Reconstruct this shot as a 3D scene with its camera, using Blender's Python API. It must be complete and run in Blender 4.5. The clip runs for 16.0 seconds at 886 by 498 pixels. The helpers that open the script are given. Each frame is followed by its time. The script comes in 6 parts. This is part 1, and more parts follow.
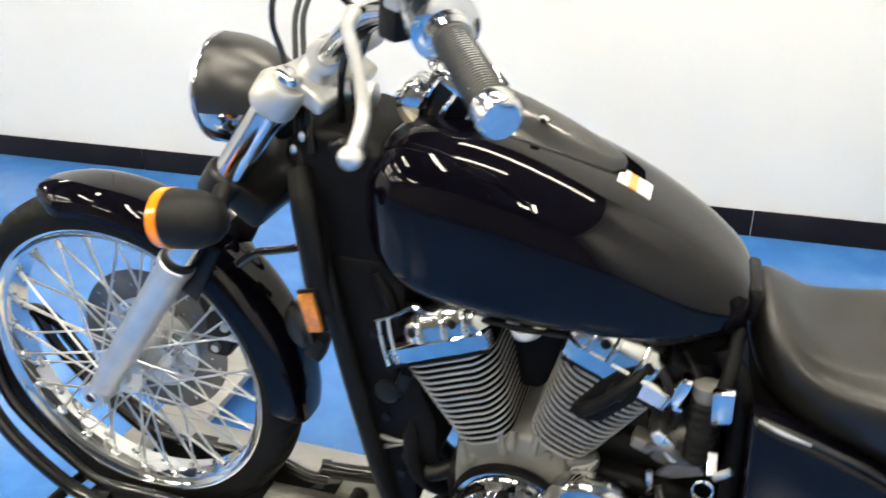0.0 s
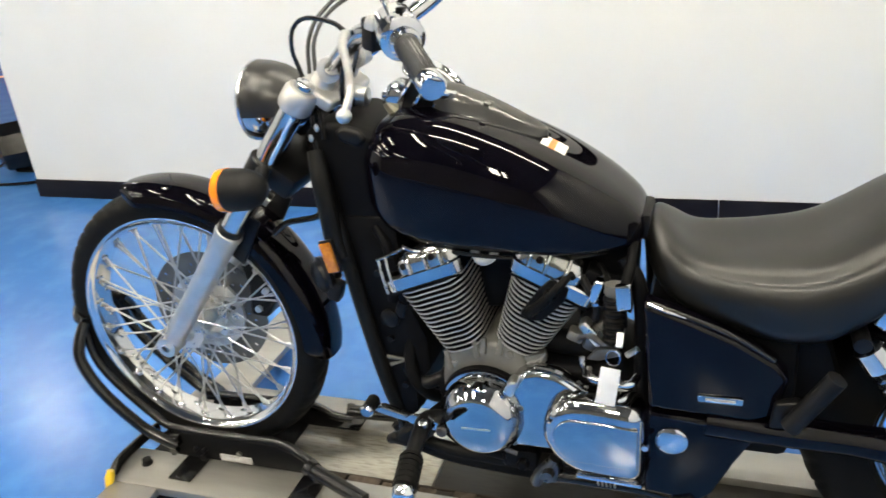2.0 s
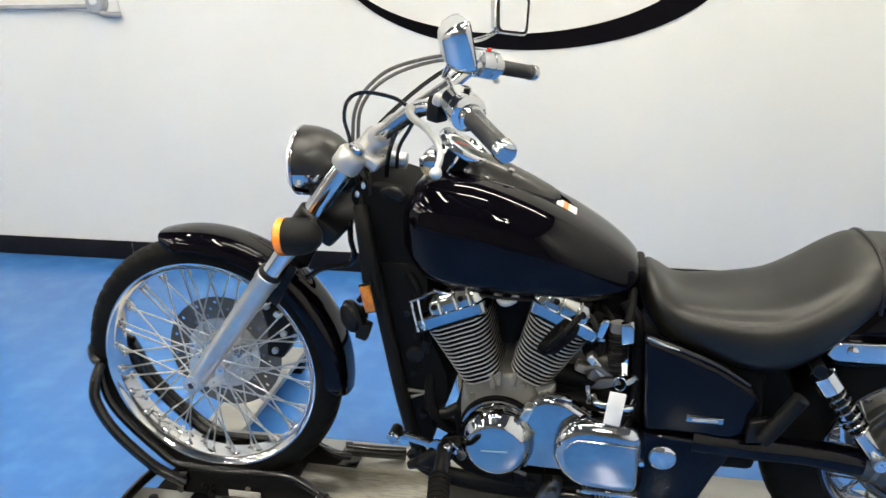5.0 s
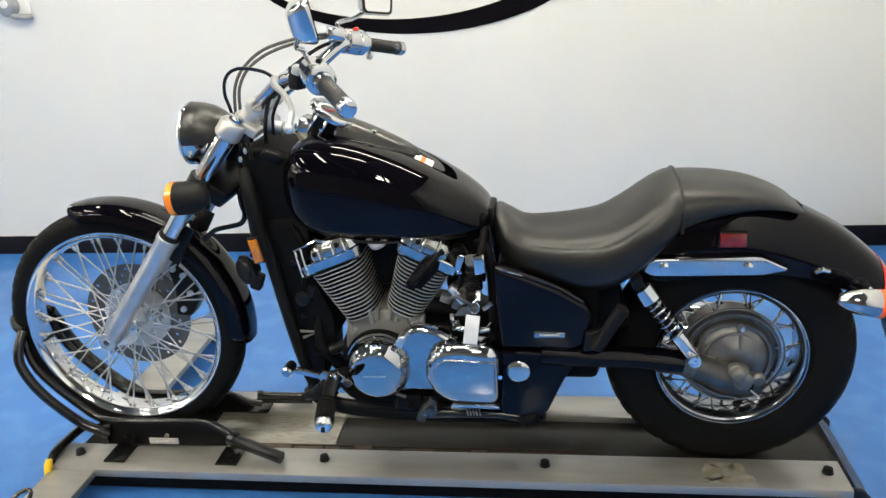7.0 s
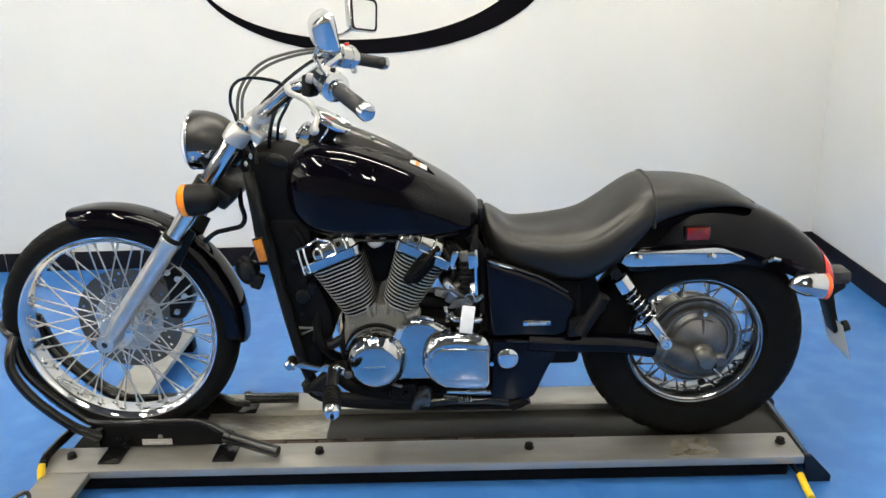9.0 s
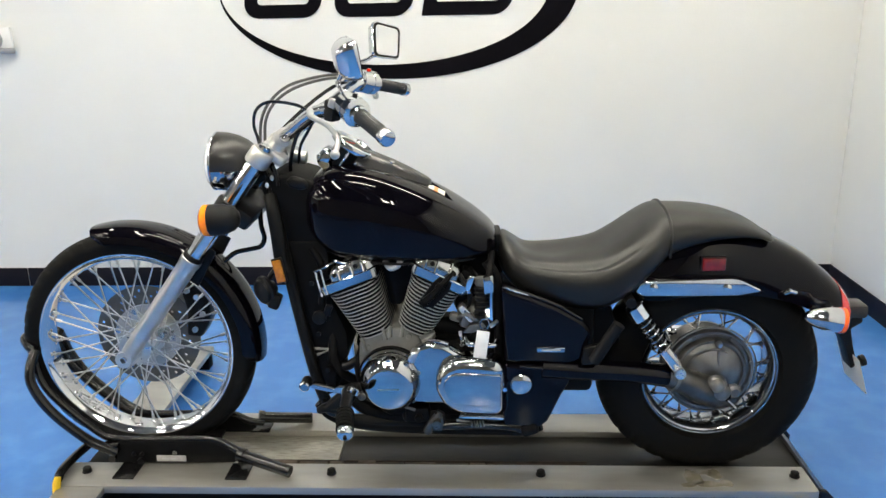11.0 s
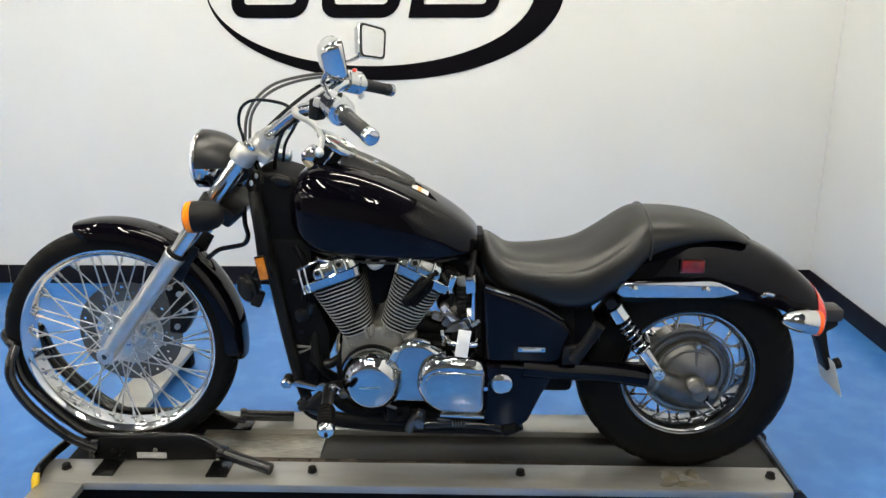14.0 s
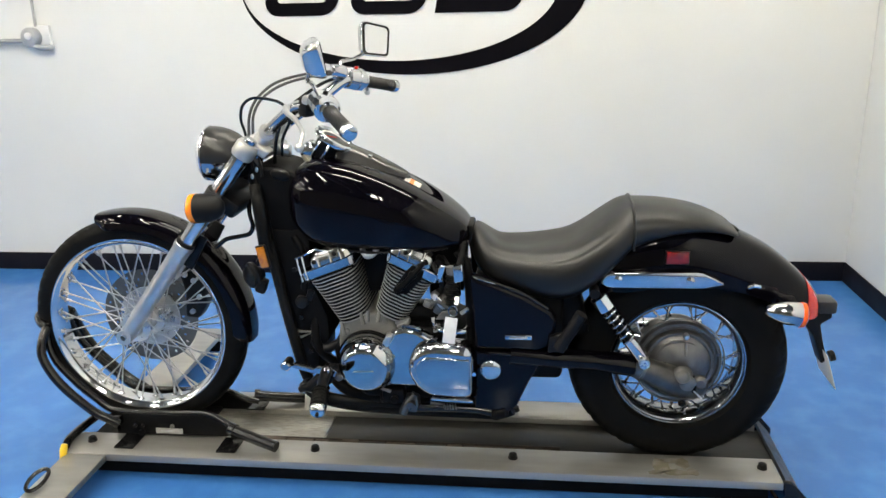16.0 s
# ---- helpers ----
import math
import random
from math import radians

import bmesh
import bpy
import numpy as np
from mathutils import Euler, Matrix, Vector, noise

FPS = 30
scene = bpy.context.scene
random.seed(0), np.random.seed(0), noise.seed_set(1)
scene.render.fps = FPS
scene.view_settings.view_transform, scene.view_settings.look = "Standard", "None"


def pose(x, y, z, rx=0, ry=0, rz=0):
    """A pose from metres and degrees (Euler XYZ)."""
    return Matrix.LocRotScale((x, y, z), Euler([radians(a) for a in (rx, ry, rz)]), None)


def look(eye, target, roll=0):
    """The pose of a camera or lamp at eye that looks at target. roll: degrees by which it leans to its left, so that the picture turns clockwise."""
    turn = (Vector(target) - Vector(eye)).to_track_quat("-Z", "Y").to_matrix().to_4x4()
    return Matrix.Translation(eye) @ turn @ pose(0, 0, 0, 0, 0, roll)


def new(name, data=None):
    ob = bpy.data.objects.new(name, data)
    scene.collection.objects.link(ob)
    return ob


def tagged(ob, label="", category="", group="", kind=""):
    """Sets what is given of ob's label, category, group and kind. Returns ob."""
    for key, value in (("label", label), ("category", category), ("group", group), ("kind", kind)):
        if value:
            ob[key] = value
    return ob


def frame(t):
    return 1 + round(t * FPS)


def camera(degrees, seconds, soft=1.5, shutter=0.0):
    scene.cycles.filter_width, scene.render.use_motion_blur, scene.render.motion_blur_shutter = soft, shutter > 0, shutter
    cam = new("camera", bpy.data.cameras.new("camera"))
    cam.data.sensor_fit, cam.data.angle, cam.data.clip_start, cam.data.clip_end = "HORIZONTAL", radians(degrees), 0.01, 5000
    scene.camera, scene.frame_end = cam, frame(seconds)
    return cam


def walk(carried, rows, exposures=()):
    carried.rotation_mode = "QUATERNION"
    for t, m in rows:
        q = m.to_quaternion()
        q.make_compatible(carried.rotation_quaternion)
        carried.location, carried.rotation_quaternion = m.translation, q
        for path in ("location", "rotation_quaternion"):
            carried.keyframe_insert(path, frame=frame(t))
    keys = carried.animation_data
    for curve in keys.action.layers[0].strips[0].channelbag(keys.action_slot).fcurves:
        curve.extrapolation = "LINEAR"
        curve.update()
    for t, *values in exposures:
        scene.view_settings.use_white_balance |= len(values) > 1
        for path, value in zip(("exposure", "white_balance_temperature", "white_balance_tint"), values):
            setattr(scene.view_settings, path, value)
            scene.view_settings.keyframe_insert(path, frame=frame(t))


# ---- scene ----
cam = camera(58.4, 16.0, shutter=0.4)
PATH = [
    (0, (0.9601, -1.0005, 1.3267), (0.3941, 0.6806, 0.4033), -1.60),
    (0.5, (0.8644, -1.1656, 1.3227), (0.3886, 0.5514, 0.4147), -2.50),
    (1, (0.8869, -1.2030, 1.3305), (0.4680, 0.5536, 0.4699), -0.52),
    (1.5, (1.0586, -1.2860, 1.3494), (0.6187, 0.4852, 0.5295), -2.17),
    (2, (1.1689, -1.3899, 1.3645), (0.5359, 0.3167, 0.5358), -5.59),
    (2.5, (1.1644, -1.4612, 1.3840), (0.4876, 0.2623, 0.6290), -5.63),
    (3, (1.0626, -1.5573, 1.3813), (0.5207, 0.2288, 0.6637), -1.83),
    (3.2, (1.0226, -1.6023, 1.3731), (0.5072, 0.1925, 0.6566), -2.22),
    (5.3, (0.9552, -1.7050, 1.4216), (0.6418, 0.1523, 0.7500), -0.67),
    (5.5, (0.9469, -1.7164, 1.3989), (0.7597, 0.1500, 0.6858), -1.06),
    (6, (1.0496, -1.7661, 1.3896), (0.8360, 0.0875, 0.6693), -2.63),
    (6.5, (1.1641, -1.8634, 1.3965), (0.9798, 0.0023, 0.6999), -2.84),
    (7, (1.2031, -1.9443, 1.3975), (0.9387, -0.0862, 0.7071), -3.39),
    (7.5, (1.1416, -1.9957, 1.4018), (0.9491, -0.1223, 0.7275), -3.54),
    (8, (1.0433, -2.0705, 1.3882), (0.9316, -0.2009, 0.6867), -3.95),
    (8.5, (1.0033, -2.1136, 1.3951), (0.9438, -0.2299, 0.7270), -3.16),
    (9, (1.0075, -2.1325, 1.3885), (0.9594, -0.2371, 0.7503), -2.06),
    (11.5, (1.0106, -2.1498, 1.3992), (0.9183, -0.2377, 0.8206), -1.11),
    (12, (1.0071, -2.1463, 1.3981), (0.9250, -0.2340, 0.8170), -1.38),
    (12.5, (1.0023, -2.1584, 1.3974), (0.9155, -0.2437, 0.8268), -0.75),
    (13, (0.9975, -2.1697, 1.3969), (0.8971, -0.2544, 0.8298), -0.56),
    (13.5, (1.0050, -2.1695, 1.3961), (0.9117, -0.2574, 0.8174), -0.71),
    (14, (1.0176, -2.1680, 1.3924), (0.9644, -0.2525, 0.8196), -0.13),
    (14.5, (1.0537, -2.1820, 1.3956), (0.9099, -0.2749, 0.8112), -1.88),
    (15, (1.1779, -2.1845, 1.4039), (1.0085, -0.3004, 0.7520), -1.38),
    (15.5, (1.2308, -2.2162, 1.4043), (1.0287, -0.3224, 0.7939), -1.56),
    (16, (1.2474, -2.2330, 1.4133), (1.0163, -0.3371, 0.8200), -1.44),
]
EXPO = [(0, 0.47, 7950, 5), (0.5, 0.43, 8000, 5), (1.5, 0.29, 8000, 5), (3, 0.12, 7950, 5), (5.5, 0.03, 7700, 5), (9, 0.03, 7650, 5), (12.5, -0.06, 7600, 5), (13.6, -0.05, 7600, 5), (14.5, -0.13, 7600, 5), (15.2, -0.04, 7600, 5), (16, -0.03, 7600, 5)]
walk(cam, [(t, look(eye, target, roll)) for t, eye, target, roll in PATH], EXPO)

# ---- world and lights ----
world = bpy.data.worlds.new("world")
scene.world = world
world.use_nodes = True
world.node_tree.nodes["Background"].inputs[0].default_value = (0.75, 0.85, 1.0, 1)
world.node_tree.nodes["Background"].inputs[1].default_value = 0.02
LAMP = 98.0           # strength of the fluorescent diffusers


# ---- materials ----
def mat(name, base, rough=0.5, metal=0.0, base2=None, scale=8.0, detail=4.0, rough2=None, bump=0.0, bump_scale=200.0,
        coat=0.0, stretch=(1, 1, 1), spec=0.5, big=None, emit=None, strength=0.0, contrast=(0.35, 0.65), coat_ior=1.5):
    """A surface with two scales of variation: base/base2 by a slow noise, a fine grain in colour, gloss and relief."""
    m = bpy.data.materials.new(name)
    m.use_nodes = True
    nt = m.node_tree
    b = nt.nodes["Principled BSDF"]
    N = nt.nodes.new
    L = nt.links.new
    co = N("ShaderNodeTexCoord")
    mp = N("ShaderNodeMapping")
    mp.inputs["Scale"].default_value = stretch
    L(co.outputs["Object"], mp.inputs[0])
    b.inputs["Metallic"].default_value = metal
    b.inputs["Roughness"].default_value = rough
    b.inputs["Specular IOR Level"].default_value = spec
    b.inputs["Coat Weight"].default_value = coat
    b.inputs["Coat Roughness"].default_value = 0.03
    b.inputs["Coat IOR"].default_value = coat_ior
    b.inputs["Base Color"].default_value = (*base, 1)
    if base2 is not None or rough2 is not None:
        n1 = N("ShaderNodeTexNoise")
        n1.inputs["Scale"].default_value = scale
        n1.inputs["Detail"].default_value = detail
        L(mp.outputs[0], n1.inputs["Vector"])
        ramp = N("ShaderNodeMapRange")
        ramp.inputs[1].default_value, ramp.inputs[2].default_value = contrast
        L(n1.outputs[0], ramp.inputs[0])
        if base2 is not None:
            mix = N("ShaderNodeMix")
            mix.data_type = "RGBA"
            mix.inputs[6].default_value = (*base, 1)
            mix.inputs[7].default_value = (*base2, 1)
            L(ramp.outputs[0], mix.inputs[0])
            out = mix.outputs[2]
            if big is not None:
                n2 = N("ShaderNodeTexNoise")
                n2.inputs["Scale"].default_value = scale * 9
                n2.inputs["Detail"].default_value = 6
                L(mp.outputs[0], n2.inputs["Vector"])
                r2 = N("ShaderNodeMapRange")
                r2.inputs[1].default_value, r2.inputs[2].default_value = 0.45, 0.75
                L(n2.outputs[0], r2.inputs[0])
                mx2 = N("ShaderNodeMix")
                mx2.data_type = "RGBA"
                mx2.inputs[7].default_value = (*big, 1)
                L(r2.outputs[0], mx2.inputs[0])
                L(out, mx2.inputs[6])
                out = mx2.outputs[2]
            L(out, b.inputs["Base Color"])
        if rough2 is not None:
            rr = N("ShaderNodeMapRange")
            rr.inputs[1].default_value, rr.inputs[2].default_value = 0.3, 0.7
            rr.inputs[3].default_value, rr.inputs[4].default_value = rough, rough2
            L(n1.outputs[0], rr.inputs[0])
            L(rr.outputs[0], b.inputs["Roughness"])
    if bump:
        n3 = N("ShaderNodeTexNoise")
        n3.inputs["Scale"].default_value = bump_scale
        n3.inputs["Detail"].default_value = 3
        L(mp.outputs[0], n3.inputs["Vector"])
        bp = N("ShaderNodeBump")
        bp.inputs["Strength"].default_value = bump
        bp.inputs["Distance"].default_value = 0.002
        L(n3.outputs[0], bp.inputs["Height"])
        L(bp.outputs[0], b.inputs["Normal"])
    if emit:
        b.inputs["Emission Color"].default_value = (*emit, 1)
        b.inputs["Emission Strength"].default_value = strength
    return m


WALL = mat("wall_paint", (0.78, 0.777, 0.75), 0.55, base2=(0.74, 0.738, 0.713), scale=1.3, bump=0.25, bump_scale=90, spec=0.3)
HALL = mat("hall_paint", (0.2, 0.19, 0.165), 0.7, base2=(0.17, 0.162, 0.14), scale=0.6)
HALLWHITE = mat("far_hall_paint", (0.7, 0.7, 0.69), 0.65, base2=(0.64, 0.64, 0.63), scale=0.6)
CEIL = mat("ceiling_paint", (0.11, 0.11, 0.112), 0.8, base2=(0.08, 0.08, 0.083), scale=0.7)
BASE = mat("baseboard_vinyl", (0.005, 0.005, 0.009), 0.45, base2=(0.009, 0.009, 0.014), scale=5, rough2=0.6, spec=0.1)
FLOOR = mat("blue_epoxy", (0.03, 0.139, 0.405), 0.19, base2=(0.038, 0.158, 0.44), scale=0.9, rough2=0.27, bump=0.3, bump_scale=34, spec=0.5, contrast=(0.2, 0.8), big=(0.046, 0.185, 0.47))
BLACKDECAL = mat("black_decal", (0.003, 0.0028, 0.004), 0.45, base2=(0.0045, 0.004, 0.006), scale=4, spec=0.04)
CHROME = mat("chrome", (0.64, 0.65, 0.66), 0.07, 1.0, rough2=0.11, scale=12, base2=(0.58, 0.59, 0.6))
POLISH = mat("polished_aluminium", (0.72, 0.72, 0.71), 0.24, 1.0, base2=(0.62, 0.62, 0.61), scale=20, rough2=0.36)
CAST = mat("cast_silver", (0.155, 0.153, 0.142), 0.5, 0.3, base2=(0.12, 0.118, 0.11), scale=18, rough2=0.55, bump=0.25, bump_scale=350)
FIN = mat("fin_edge_aluminium", (0.34, 0.335, 0.325), 0.4, 0.5, base2=(0.26, 0.256, 0.248), scale=16, rough2=0.5)
SLIDER = mat("satin_silver_fork", (0.6, 0.6, 0.585), 0.3, 0.95, base2=(0.53, 0.53, 0.52), scale=20, rough2=0.4)
DARKCAST = mat("dull_cast_hub", (0.2, 0.196, 0.19), 0.34, 0.9, base2=(0.145, 0.142, 0.138), scale=22, rough2=0.48, bump=0.15, bump_scale=300)
PAINT = mat("black_pearl_paint", (0.0014, 0.0012, 0.0024), 0.3, base2=(0.0022, 0.0018, 0.0036), scale=30, coat=1.0, spec=0.0, coat_ior=1.3)
SATIN = mat("satin_black", (0.003, 0.003, 0.0035), 0.3, base2=(0.0045, 0.0045, 0.005), scale=25, rough2=0.42, spec=0.22)
MATTE = mat("matte_black_plastic", (0.004, 0.004, 0.0045), 0.5, base2=(0.006, 0.006, 0.0065), scale=30, bump=0.2, bump_scale=500, spec=0.18)
TUBEBLK = mat("gloss_black_tube", (0.003, 0.003, 0.0035), 0.14, base2=(0.005, 0.005, 0.0055), scale=20, rough2=0.26, spec=0.45)
VINYL = mat("black_vinyl", (0.0035, 0.0035, 0.0034), 0.34, base2=(0.0045, 0.0045, 0.0043), scale=14, rough2=0.4, bump=0.1, bump_scale=380, spec=0.46)
RUBBER = mat("tyre_rubber", (0.003, 0.0029, 0.0027), 0.5, base2=(0.005, 0.0048, 0.0045), scale=16, rough2=0.65, bump=0.3, bump_scale=300, spec=0.1)
GRIP = mat("grip_rubber", (0.02, 0.02, 0.0205), 0.36, base2=(0.03, 0.03, 0.031), scale=40, rough2=0.5, bump=0.2, bump_scale=600, spec=0.5)
PLATELAMP = mat("weathered_grey_plastic", (0.03, 0.03, 0.032), 0.4, base2=(0.02, 0.02, 0.021), scale=30, spec=0.4)
GREYHOSE = mat("grey_cable_sheath", (0.06, 0.06, 0.058), 0.3, base2=(0.045, 0.045, 0.044), scale=40, spec=0.5)
PEGRUB = mat("peg_rubber", (0.003, 0.003, 0.003), 0.5, base2=(0.005, 0.005, 0.005), scale=40, bump=0.3, bump_scale=600, spec=0.1)
RIMCHROME = mat("dulled_rim_chrome", (0.42, 0.425, 0.43), 0.12, 1.0, base2=(0.34, 0.345, 0.35), scale=18, rough2=0.22)
CONSOLE = mat("console_black", (0.006, 0.0058, 0.006), 0.32, base2=(0.009, 0.0086, 0.009), scale=25, rough2=0.38, spec=0.5, coat=0.5)
HEADBLK = mat("lamp_shell_black", (0.009, 0.009, 0.0095), 0.3, base2=(0.014, 0.014, 0.0145), scale=22, rough2=0.38, spec=0.5)
ENGCHROME = mat("engine_chrome", (0.52, 0.525, 0.53), 0.06, 1.0, rough2=0.1, scale=12, base2=(0.45, 0.455, 0.46))
DISC = mat("worn_disc_steel", (0.17, 0.167, 0.162), 0.34, 0.85, base2=(0.14, 0.138, 0.134), scale=26, rough2=0.46)
DULLCAST = mat("oily_cast_case", (0.13, 0.128, 0.125), 0.26, 0.9, base2=(0.085, 0.083, 0.081), scale=22, rough2=0.42, bump=0.15, bump_scale=300)
DOMECHROME = mat("rocker_cover_chrome", (0.46, 0.455, 0.43), 0.12, 1.0, rough2=0.17, scale=14, base2=(0.42, 0.42, 0.41))
FRAMEBLK = mat("satin_frame_black", (0.0045, 0.0045, 0.0045), 0.42, base2=(0.006, 0.006, 0.006), scale=18, rough2=0.5, spec=0.12)
DARK = mat("dark_engine_paint", (0.002, 0.002, 0.0025), 0.55, base2=(0.004, 0.004, 0.0045), scale=18, bump=0.2, bump_scale=200, spec=0.09)
AMBER = mat("amber_lens", (0.95, 0.25, 0.012), 0.15, base2=(0.85, 0.2, 0.008), scale=60, coat=0.6)
AMBERDK = mat("amber_reflector", (0.48, 0.17, 0.014), 0.2, base2=(0.32, 0.1, 0.01), scale=120, coat=0.6)
RED = mat("red_lens", (0.19, 0.007, 0.006), 0.15, base2=(0.1, 0.003, 0.003), scale=90, coat=0.6)
REDAMBER = mat("red_amber_lens", (0.9, 0.11, 0.008), 0.15, base2=(0.8, 0.08, 0.006), scale=60, coat=0.6)
GRIME = mat("brown_grime", (0.05, 0.034, 0.024), 0.7, base2=(0.09, 0.07, 0.055), scale=60, spec=0.2)
DARKGRIME = mat("black_brown_grime", (0.022, 0.017, 0.013), 0.6, base2=(0.035, 0.027, 0.02), scale=50, spec=0.2)
TAILRED = mat("tail_red", (0.75, 0.03, 0.015), 0.12, base2=(0.6, 0.02, 0.012), scale=60, coat=0.6)
PAPER = mat("paper_label", (0.8, 0.79, 0.75), 0.6, base2=(0.72, 0.71, 0.68), scale=30)
DULLPAPER = mat("scuffed_grey_plate", (0.36, 0.35, 0.335), 0.5, base2=(0.26, 0.25, 0.24), scale=40)
ORANGE = mat("orange_label", (0.85, 0.28, 0.08), 0.5, base2=(0.75, 0.24, 0.08), scale=40)
GREYINK = mat("grey_ink", (0.3, 0.3, 0.3), 0.6, base2=(0.4, 0.4, 0.4), scale=60)
# deck steel twice: front pale for the mirrored wall, rear dark for shade
STEEL = mat("shaded_deck_steel", (0.026, 0.025, 0.022), 0.3, 0.6, base2=(0.018, 0.017, 0.015), scale=3.0, rough2=0.4, stretch=(1, 6, 1), big=(0.014, 0.013, 0.012))
LITSTEEL = mat("lit_deck_steel", (0.5, 0.48, 0.42), 0.26, 0.85, base2=(0.36, 0.345, 0.3), scale=3.0, rough2=0.36, stretch=(1, 5, 1), big=(0.24, 0.225, 0.195))
RAIL = mat("brushed_aluminium_rail", (0.43, 0.42, 0.39), 0.36, 0.8, base2=(0.37, 0.36, 0.335), scale=4.0, rough2=0.45, stretch=(1, 5, 1))
RUST = mat("rubbed_rail_patch", (0.2, 0.18, 0.13), 0.55, 0.5, base2=(0.34, 0.32, 0.28), scale=30, contrast=(0.4, 0.65))
YELLOW = mat("yellow_plastic", (0.75, 0.5, 0.03), 0.4, base2=(0.65, 0.42, 0.02), scale=40)
PLATE = mat("pale_plate", (0.85, 0.85, 0.82), 0.5, base2=(0.78, 0.78, 0.75), scale=14)
PLATE.node_tree.nodes["Principled BSDF"].inputs["Transmission Weight"].default_value = 0.4
MIRROR = mat("mirror_glass", (0.88, 0.88, 0.88), 0.06, 1.0)
LENS = mat("lamp_lens", (0.9, 0.91, 0.92), 0.05, 0.0, base2=(0.84, 0.86, 0.88), scale=90, coat=1.0)
BRIGHTCAST = mat("bright_cast_alloy", (0.55, 0.545, 0.53), 0.3, 0.7, base2=(0.47, 0.465, 0.45), scale=20, rough2=0.48)
BRASS = mat("gauge_cream", (0.3, 0.27, 0.2), 0.35, 0.5, base2=(0.22, 0.2, 0.15), scale=30)
GREYBOX = mat("grey_conduit_metal", (0.42, 0.43, 0.44), 0.45, 0.5, base2=(0.34, 0.35, 0.36), scale=12)
REDPAINT = mat("red_enamel", (0.6, 0.03, 0.03), 0.35, base2=(0.5, 0.025, 0.025), scale=3)
ORANGETAPE = mat("orange_floor_line", (0.75, 0.3, 0.15), 0.5, base2=(0.65, 0.27, 0.15), scale=7)
GLOW = mat("fluorescent_diffuser", (0.9, 0.9, 0.9), 0.5, emit=(1.0, 0.992, 0.985), strength=LAMP)
FIXT = mat("white_fixture", (0.75, 0.75, 0.75), 0.4, base2=(0.68, 0.68, 0.68), scale=3)


# ---- mesh helpers ----
def V(*a):
    return Vector(a)


def rounded(pts, step):
    """A smooth curve (Catmull-Rom) through the points."""
    P = [Vector(p) for p in pts]
    if len(P) < 3 or step < 2:
        return P
    P = [P[0] * 2 - P[1]] + P + [P[-1] * 2 - P[-2]]
    out = []
    for i in range(1, len(P) - 2):
        a, b, c, d = P[i - 1:i + 3]
        for k in range(step):
            t = k / step
            out.append(0.5 * (2 * b + (c - a) * t + (2 * a - 5 * b + 4 * c - d) * t * t + (3 * b - a - 3 * c + d) * t ** 3))
    out.append(P[-2])
    return out


def skin(bm, rings, closed=True, cap=True):
    """Join rings of points with faces."""
    vs = [[bm.verts.new(p) for p in r] for r in rings]
    n = len(vs[0])
    for a, b in zip(vs, vs[1:]):
        for i in range(n if closed else n - 1):
            j = (i + 1) % n
            bm.faces.new((a[i], a[j], b[j], b[i]))
    if cap and closed:
        bm.faces.new(vs[0][::-1])
        bm.faces.new(vs[-1])
    return bm


def tube(pts, r, seg=12, step=6, bm=None):
    """A round tube along a smooth path; r: one radius or one for each given point."""
    bm = bm or bmesh.new()
    P = rounded(pts, step)
    if isinstance(r, (int, float)):
        R = [r] * len(P)
    else:
        k = (len(P) - 1) / (len(r) - 1)
        R = [r[min(int(i / k), len(r) - 2)] + (r[min(int(i / k), len(r) - 2) + 1] - r[min(int(i / k), len(r) - 2)]) * (i / k - min(int(i / k), len(r) - 2)) for i in range(len(P))]
    rings, side = [], None
    for i, p in enumerate(P):
        d = (P[min(i + 1, len(P) - 1)] - P[max(i - 1, 0)]).normalized()
        if side is None:
            side = d.orthogonal().normalized()
        side = (side - d * side.dot(d)).normalized()
        up = d.cross(side)
        rings.append([p + (side * math.cos(a) + up * math.sin(a)) * R[i] for a in (math.tau * k / seg for k in range(seg))])
    return skin(bm, rings)


def lathe(profile, at, axis, seg=32, bm=None, cap=True):
    """Turn a profile of (distance along the axis, radius) round an axis through a point."""
    bm = bm or bmesh.new()
    q = Vector((0, 0, 1)).rotation_difference(Vector(axis).normalized())
    at = Vector(at)
    rings = [[at + q @ Vector((r * math.cos(t), r * math.sin(t), h)) for t in (math.tau * k / seg for k in range(seg))] for h, r in profile]
    return skin(bm, rings, cap=cap)


def ringlathe(profile, at, axis, seg=64, bm=None):
    """Turn a closed profile round an axis: a ring such as a tyre or a rim."""
    bm = bm or bmesh.new()
    q = Vector((0, 0, 1)).rotation_difference(Vector(axis).normalized())
    at = Vector(at)
    vs = [[bm.verts.new(at + q @ Vector((r * math.cos(t), r * math.sin(t), h))) for h, r in profile] for t in (math.tau * k / seg for k in range(seg))]
    n = len(profile)
    for i in range(seg):
        a, b = vs[i], vs[(i + 1) % seg]
        for k in range(n):
            bm.faces.new((a[k], a[(k + 1) % n], b[(k + 1) % n], b[k]))
    return bm


def slab(outline, y0, y1, bevel=0.004, bm=None, seg=2):
    """A plate with an outline in x and z, from y0 to y1, with rounded edges."""
    new_bm = bmesh.new()
    skin(new_bm, [[V(x, y0, z) for x, z in outline], [V(x, y1, z) for x, z in outline]])
    return finish_box(new_bm, bevel, bm, seg)


